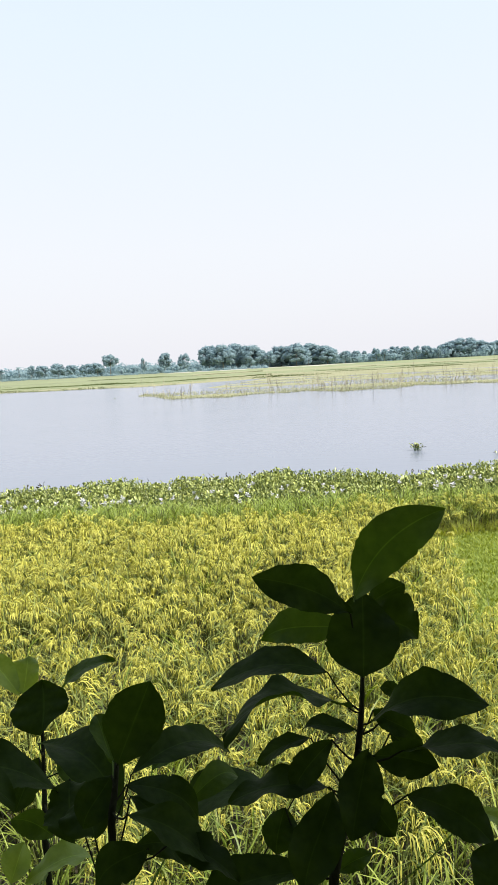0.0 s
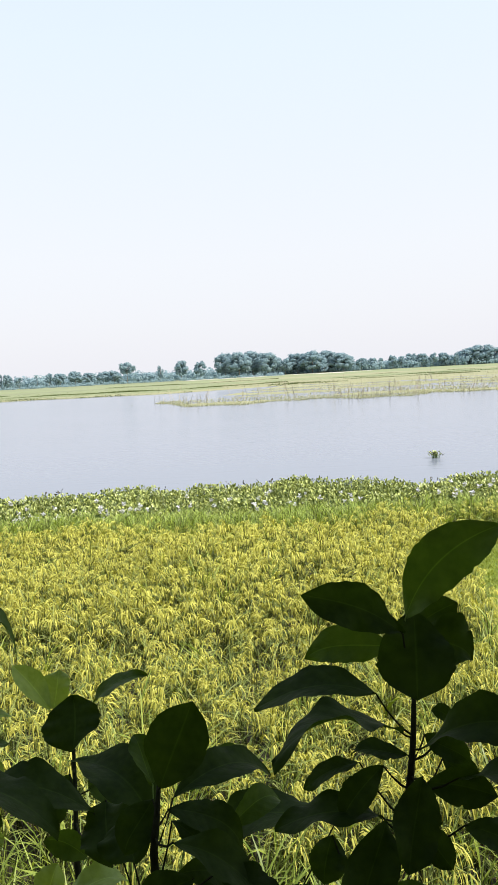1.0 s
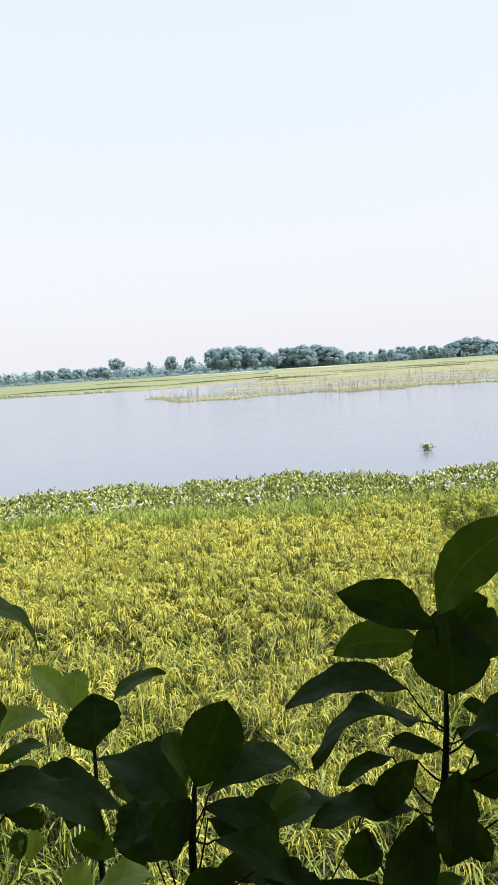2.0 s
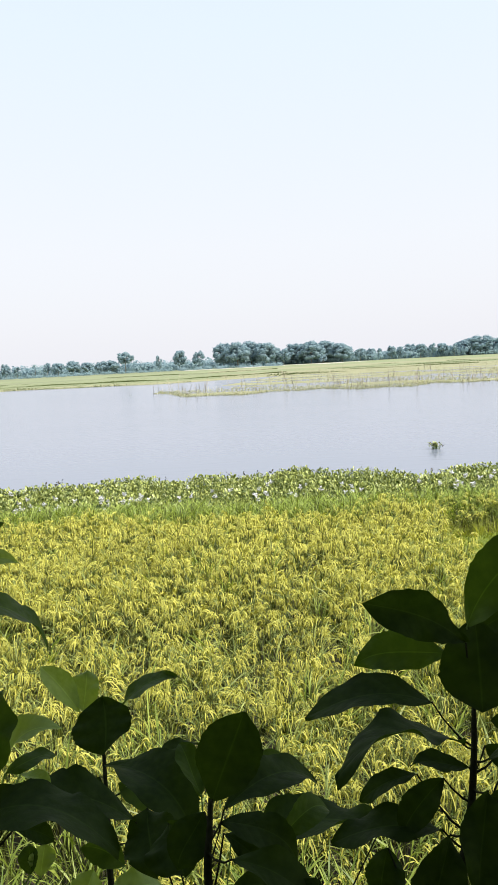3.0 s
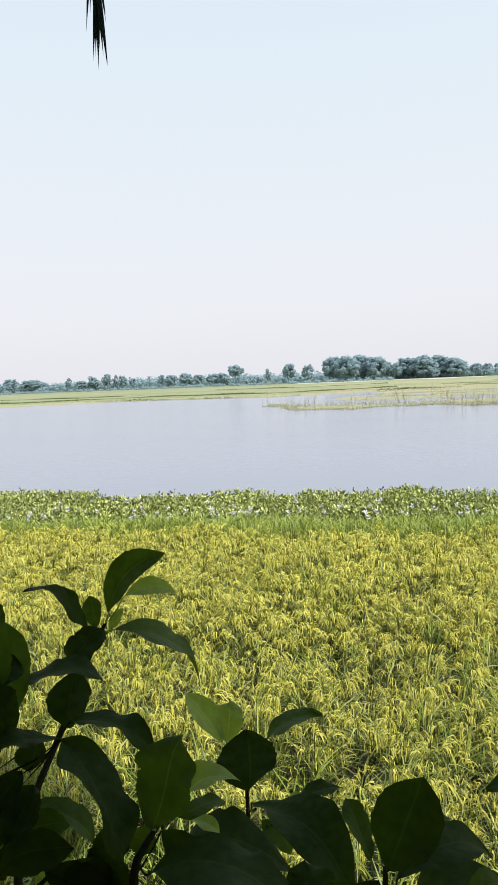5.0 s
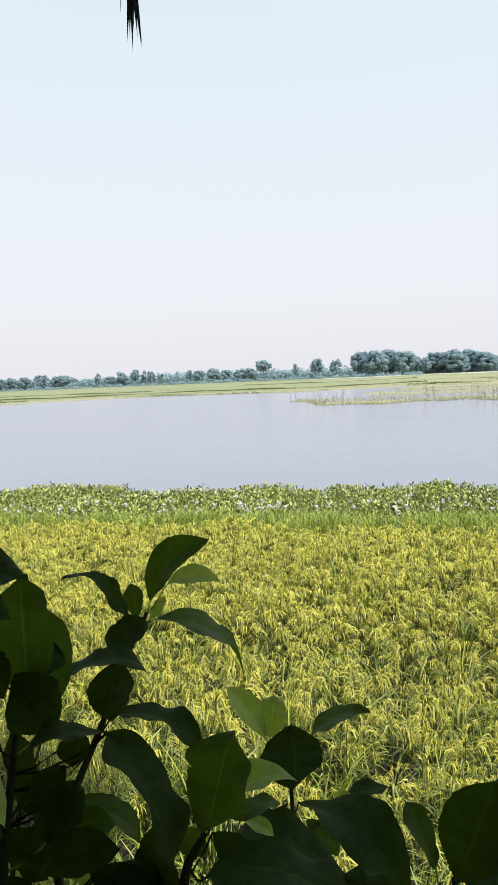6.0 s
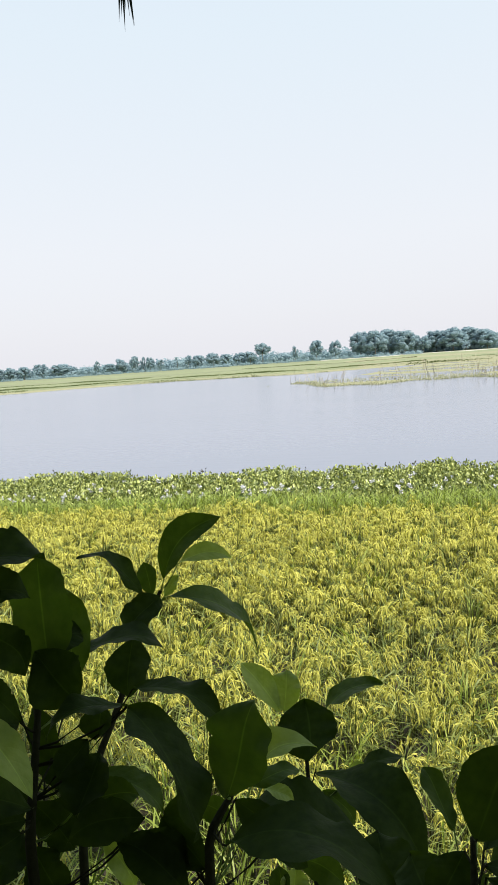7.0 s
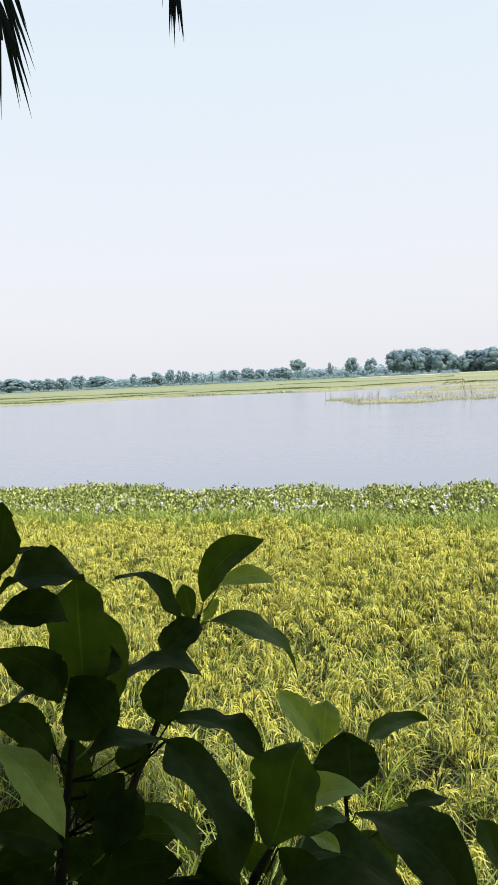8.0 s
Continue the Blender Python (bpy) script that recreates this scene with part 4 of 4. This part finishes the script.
shrub_leaf(shrub_a, (0.083, 0.687, 3.377), (0.134, 0.697, 3.396), 0.004, 0.027, 20, 1)
shrub_leaf(shrub_a, (0.150, 0.757, 3.566), (0.203, 0.730, 3.536), 0.000, 0.034, 0, 0)
shrub_leaf(shrub_a, (0.064, 0.700, 3.360), (0.091, 0.714, 3.379), 0.000, 0.020, 0, 2)
shrub_leaf(shrub_a, (0.173, 0.757, 3.531), (0.215, 0.735, 3.508), 0.000, 0.035, 0, 0)
shrub_leaf(shrub_a, (0.126, 0.671, 3.496), (0.155, 0.641, 3.461), 0.000, 0.036, 0, 0)
shrub_b = shrub((-0.211, 0.739, 3.518), (-0.212, 0.715, 3.486), (-0.216, 0.69, 3.455))
shrub_leaf(shrub_b, (-0.208, 0.727, 3.521), (-0.162, 0.766, 3.622), 0.000, 0.084, 0, 0)
shrub_leaf(shrub_b, (-0.197, 0.760, 3.485), (-0.063, 0.895, 3.430), 0.030, 0.063, 38, 0)
shrub_leaf(shrub_b, (-0.194, 0.902, 3.399), (-0.109, 0.989, 3.418), 0.006, 0.050, 34, 1)
shrub_leaf(shrub_b, (-0.199, 0.733, 3.488), (-0.101, 0.722, 3.433), 0.015, 0.053, 39, 0)
shrub_leaf(shrub_b, (-0.220, 0.739, 3.499), (-0.253, 0.696, 3.451), 0.000, 0.054, 0, 0)
shrub_leaf(shrub_b, (-0.197, 0.744, 3.464), (-0.137, 0.715, 3.424), 0.008, 0.039, 31, 0)
shrub_leaf(shrub_b, (-0.229, 0.788, 3.488), (-0.264, 0.842, 3.534), 0.000, 0.037, 37, 1)
shrub_leaf(shrub_b, (-0.331, 0.903, 3.392), (-0.302, 0.810, 3.347), 0.000, 0.085, 0, 0)
shrub_leaf(shrub_b, (0.047, 0.969, 3.304), (-0.179, 1.033, 3.206), 0.022, 0.110, 63, 0)
shrub_leaf(shrub_b, (-0.124, 0.793, 3.415), (-0.050, 0.857, 3.411), 0.014, 0.043, 0, 1)
shrub_leaf(shrub_b, (-0.179, 0.639, 3.509), (-0.073, 0.631, 3.441), 0.015, 0.058, 48, 0)
shrub_leaf(shrub_b, (-0.284, 0.824, 3.422), (-0.254, 0.752, 3.396), 0.000, 0.085, 0, 0)
shrub_leaf(shrub_b, (-0.129, 0.642, 3.466), (-0.044, 0.620, 3.425), 0.012, 0.046, 38, 0)
shrub_leaf(shrub_b, (-0.156, 0.636, 3.464), (-0.215, 0.603, 3.441), 0.007, 0.050, 0, 0)
shrub_c = shrub((-0.497, 1.279, 3.368), (-0.482, 1.216, 3.253), (-0.47, 1.162, 3.171), (-0.46, 1.113, 3.105))
shrub_leaf(shrub_c, (-0.538, 1.263, 3.360), (-0.622, 1.284, 3.458), 0.005, 0.058, 41, 2)
shrub_leaf(shrub_c, (-0.533, 1.266, 3.363), (-0.533, 1.322, 3.428), 0.000, 0.067, 0, 2)
shrub_leaf(shrub_c, (-0.457, 1.282, 3.353), (-0.334, 1.313, 3.411), 0.020, 0.062, 52, 1)
shrub_leaf(shrub_c, (-0.490, 1.269, 3.390), (-0.472, 1.183, 3.312), 0.000, 0.123, 0, 0)
shrub_leaf(shrub_c, (-0.451, 1.108, 3.339), (-0.262, 0.956, 3.280), 0.045, 0.104, 41, 0)
shrub_leaf(shrub_c, (-0.395, 1.245, 3.252), (-0.294, 1.284, 3.269), 0.010, 0.050, 54, 0)
shrub_leaf(shrub_c, (-0.405, 1.242, 3.249), (-0.372, 1.257, 3.267), 0.004, 0.022, 0, 2)
shrub_leaf(shrub_c, (-0.456, 1.221, 3.227), (-0.393, 1.192, 3.180), 0.007, 0.045, 23, 1)
shrub_leaf(shrub_c, (-0.501, 1.241, 3.230), (-0.537, 1.173, 3.149), 0.000, 0.062, 0, 0)
shrub_leaf(shrub_c, (-0.343, 0.875, 3.388), (-0.533, 0.853, 3.399), 0.042, 0.093, 47, 0)
shrub_leaf(shrub_c, (-0.469, 0.956, 3.165), (-0.453, 0.999, 3.212), 0.000, 0.057, 0, 2)
shrub_leaf(shrub_c, (-0.445, 0.962, 3.160), (-0.331, 1.007, 3.167), 0.015, 0.064, 46, 2)
shrub_leaf(shrub_c, (-0.392, 0.975, 3.237), (-0.465, 0.974, 3.274), 0.010, 0.048, 0, 1)
shrub_f = shrub((-0.472, 0.665, 3.602), (-0.483, 0.65, 3.588), (-0.498, 0.626, 3.564))
shrub_leaf(shrub_f, (-0.473, 0.645, 3.610), (-0.442, 0.680, 3.706), 0.000, 0.076, 0, 1)
shrub_leaf(shrub_f, (-0.453, 0.677, 3.612), (-0.378, 0.690, 3.647), 0.020, 0.037, 34, 2)
shrub_leaf(shrub_f, (-0.462, 0.704, 3.583), (-0.409, 0.741, 3.585), 0.004, 0.028, 29, 1)
shrub_leaf(shrub_f, (-0.457, 0.739, 3.561), (-0.417, 0.735, 3.545), 0.001, 0.021, 46, 2)
shrub_leaf(shrub_f, (-0.482, 0.678, 3.557), (-0.520, 0.681, 3.575), 0.004, 0.031, 0, 1)
shrub_leaf(shrub_f, (-0.474, 0.677, 3.585), (-0.430, 0.662, 3.553), 0.004, 0.035, 0, 0)
shrub_leaf(shrub_f, (-0.526, 0.655, 3.546), (-0.542, 0.680, 3.584), 0.000, 0.047, 0, 0)
shrub_d = shrub((-0.674, 1.007, 3.712), (-0.701, 0.966, 3.642), (-0.72, 0.917, 3.565), (-0.745, 0.853, 3.486), (-0.743, 0.781, 3.396))
shrub_leaf(shrub_d, (-0.670, 1.014, 3.726), (-0.574, 1.051, 3.826), 0.006, 0.058, 0, 1, (-0.014, 0, 0.015))
shrub_leaf(shrub_d, (-0.651, 1.037, 3.748), (-0.566, 1.077, 3.745), 0.015, 0.037, 19, 2)
shrub_leaf(shrub_d, (-0.695, 0.989, 3.708), (-0.791, 0.955, 3.785), 0.013, 0.052, 53, 0)
shrub_leaf(shrub_d, (-0.660, 1.001, 3.704), (-0.543, 1.121, 3.554), 0.034, 0.071, 63, 1)
shrub_leaf(shrub_d, (-0.687, 1.000, 3.707), (-0.705, 1.019, 3.757), 0.000, 0.034, 0, 1)
shrub_leaf(shrub_d, (-0.667, 1.006, 3.702), (-0.649, 1.031, 3.731), 0.000, 0.021, 0, 2)
shrub_leaf(shrub_d, (-0.669, 0.992, 3.709), (-0.703, 0.934, 3.665), 0.004, 0.059, 0, 0)
shrub_leaf(shrub_d, (-0.697, 0.935, 3.663), (-0.690, 0.883, 3.590), 0.000, 0.073, 0, 0)
shrub_leaf(shrub_d, (-0.709, 0.777, 3.429), (-0.686, 0.793, 3.433), 0.004, 0.016, 0, 2)
shrub_leaf(shrub_d, (-0.680, 0.788, 3.423), (-0.659, 0.806, 3.432), 0.003, 0.020, 0, 2)
shrub_e = shrub((-0.722, 0.713, 3.738), (-0.715, 0.68, 3.672), (-0.706, 0.642, 3.609), (-0.696, 0.6, 3.551))
shrub_leaf(shrub_e, (-0.710, 0.708, 3.713), (-0.726, 0.734, 3.855), 0.000, 0.085, 0, 1)
shrub_leaf(shrub_e, (-0.690, 0.731, 3.689), (-0.714, 0.771, 3.801), 0.000, 0.054, 34, 1)
shrub_leaf(shrub_e, (-0.718, 0.694, 3.747), (-0.661, 0.684, 3.691), 0.000, 0.072, 0, 0)
shrub_leaf(shrub_e, (-0.721, 0.653, 3.678), (-0.778, 0.619, 3.736), 0.008, 0.039, 12, 0)
shrub_leaf(shrub_e, (-0.692, 0.614, 3.598), (-0.761, 0.566, 3.641), 0.006, 0.045, 39, 0)
shrub_leaf(shrub_e, (-0.719, 0.713, 3.734), (-0.686, 0.760, 3.740), 0.007, 0.044, 0, 0)
shrub_leaf(shrub_e, (-0.688, 0.583, 3.593), (-0.714, 0.552, 3.580), 0.000, 0.042, 0, 0)
shrub_leaf(shrub_e, (-0.731, 0.698, 3.674), (-0.702, 0.680, 3.618), 0.000, 0.037, 0, 0)
shrub_leaf(shrub_e, (-0.745, 0.697, 3.735), (-0.781, 0.663, 3.720), 0.002, 0.025, 40, 0)
shrub_leaf(shrub_e, (-0.695, 0.605, 3.591), (-0.753, 0.561, 3.590), 0.007, 0.043, 0, 0)
shrub_leaf(shrub_e, (-0.745, 0.840, 3.680), (-0.624, 0.880, 3.668), 0.014, 0.062, 50, 0)
shrub_leaf(shrub_e, (-0.631, 0.771, 3.662), (-0.510, 0.769, 3.624), 0.021, 0.055, 63, 0)
shrub_leaf(shrub_e, (-0.605, 0.694, 3.681), (-0.496, 0.616, 3.583), 0.024, 0.080, 67, 0)
shrub_leaf(shrub_e, (-0.604, 0.695, 3.681), (-0.675, 0.627, 3.675), 0.015, 0.045, 43, 0)
shrub_leaf(shrub_e, (-0.642, 0.701, 3.679), (-0.641, 0.679, 3.645), 0.000, 0.043, 0, 0)
shrub_leaf(shrub_e, (-0.650, 0.676, 3.648), (-0.674, 0.641, 3.617), 0.000, 0.040, 0, 0)
shrub_leaf(shrub_e, (-0.663, 0.705, 3.585), (-0.577, 0.709, 3.537), 0.011, 0.046, 58, 1)
shrub_leaf(shrub_f, (-0.462, 0.593, 3.594), (-0.292, 0.577, 3.570), 0.038, 0.083, 57, 0)
shrub_leaf(shrub_f, (-0.514, 0.613, 3.512), (-0.597, 0.620, 3.564), 0.010, 0.048, 19, 0)
shrub_leaf(shrub_f, (-0.552, 0.670, 3.566), (-0.513, 0.645, 3.516), 0.003, 0.037, 0, 0)
shrub_leaf(shrub_f, (-0.420, 0.649, 3.489), (-0.427, 0.669, 3.514), 0.000, 0.024, 0, 1)
shrub_leaf(shrub_f, (-0.408, 0.650, 3.486), (-0.407, 0.672, 3.512), 0.000, 0.031, 0, 2)
shrub_leaf(shrub_f, (-0.438, 0.662, 3.541), (-0.391, 0.659, 3.524), 0.004, 0.024, 25, 0)
shrub_leaf(shrub_e, (-0.736, 0.678, 3.626), (-0.742, 0.625, 3.559), 0.000, 0.058, 0, 0)
shrub_leaf(shrub_e, (-0.720, 0.654, 3.577), (-0.666, 0.648, 3.525), 0.006, 0.044, 0, 0)
shrub_leaf(shrub_e, (-0.723, 0.635, 3.554), (-0.738, 0.589, 3.515), 0.000, 0.055, 0, 0)
shrub_leaf(shrub_e, (-0.710, 0.630, 3.538), (-0.665, 0.615, 3.488), 0.000, 0.052, 0, 0)
shrub_leaf(shrub_e, (-0.720, 0.669, 3.559), (-0.641, 0.681, 3.513), 0.011, 0.043, 27, 0)
shrub_leaf(shrub_e, (-0.746, 0.717, 3.632), (-0.698, 0.700, 3.562), 0.000, 0.045, 0, 0)
shrub_leaf(shrub_e, (-0.758, 0.704, 3.669), (-0.778, 0.666, 3.631), 0.000, 0.048, 0, 0)
shrub_leaf(shrub_e, (-0.644, 0.680, 3.514), (-0.602, 0.663, 3.469), 0.005, 0.032, 32, 2)
shrub_leaf(shrub_e, (-0.739, 0.725, 3.597), (-0.687, 0.723, 3.547), 0.005, 0.045, 0, 0)
shrub_g = shrub((-0.804, 0.687, 3.874), (-0.796, 0.66, 3.79), (-0.784, 0.626, 3.708), (-0.747, 0.554, 3.578))
shrub_leaf(shrub_g, (-0.801, 0.681, 3.848), (-0.706, 0.721, 3.854), 0.015, 0.078, 40, 0)
shrub_leaf(shrub_g, (-0.791, 0.654, 3.828), (-0.714, 0.690, 3.815), 0.006, 0.055, 30, 0)
shrub_leaf(shrub_g, (-0.794, 0.663, 3.790), (-0.724, 0.678, 3.723), 0.010, 0.050, 0, 0)
shrub_leaf(shrub_g, (-0.787, 0.673, 3.871), (-0.778, 0.677, 3.958), 0.000, 0.049, 0, 0)
shrub_leaf(shrub_g, (-0.788, 0.679, 3.891), (-0.758, 0.702, 3.897), 0.003, 0.017, 37, 0)
shrub_leaf(shrub_g, (-0.773, 0.607, 3.710), (-0.666, 0.577, 3.638), 0.022, 0.042, 50, 2)
shrub_leaf(shrub_e, (-0.638, 0.681, 3.628), (-0.640, 0.614, 3.594), 0.000, 0.056, 0, 0)
shrub_leaf(shrub_e, (-0.651, 0.643, 3.586), (-0.590, 0.675, 3.582), 0.006, 0.036, 0, 1)
shrub_leaf(shrub_e, (-0.571, 0.642, 3.579), (-0.643, 0.597, 3.575), 0.008, 0.047, 0, 0)
shrub_leaf(shrub_e, (-0.584, 0.623, 3.564), (-0.517, 0.630, 3.532), 0.008, 0.047, 0, 0)
shrub_leaf(shrub_e, (-0.682, 0.676, 3.620), (-0.641, 0.680, 3.590), 0.003, 0.041, 0, 0)
shrub_leaf(shrub_e, (-0.501, 0.634, 3.529), (-0.553, 0.649, 3.576), 0.000, 0.047, 0, 0)


def fill_low(bush, count, seed, top):
    """Leaves on the lower stem, below the crown."""
    r = random.Random(seed)
    stem = [a for a in STEMS[bush] if a.z < top]
    for i in range(count):
        a = r.choice(stem)
        turn, ln = r.uniform(-0.3, 3.44), r.uniform(0.09, 0.15)
        o = Vector((math.cos(turn), 0.6 * math.sin(turn), 0))
        base = a + o * 0.03 + Vector((0, 0, 0.012))
        shrub_leaf(bush, base, base + o * ln + Vector((0, 0, r.uniform(-0.06, 0.02))), 0.02, ln * r.uniform(0.42, 0.52), r.uniform(10, 65), 0)


for bush, count, seed, top in ((shrub_a, 12, 1, 3.42), (shrub_b, 8, 2, 3.45), (shrub_c, 12, 3, 3.05), (shrub_d, 8, 4, 3.1), (shrub_e, 13, 5, 3.45), (shrub_f, 8, 6, 3.45), (shrub_g, 5, 7, 3.45)):
    fill_low(bush, count, seed, top)
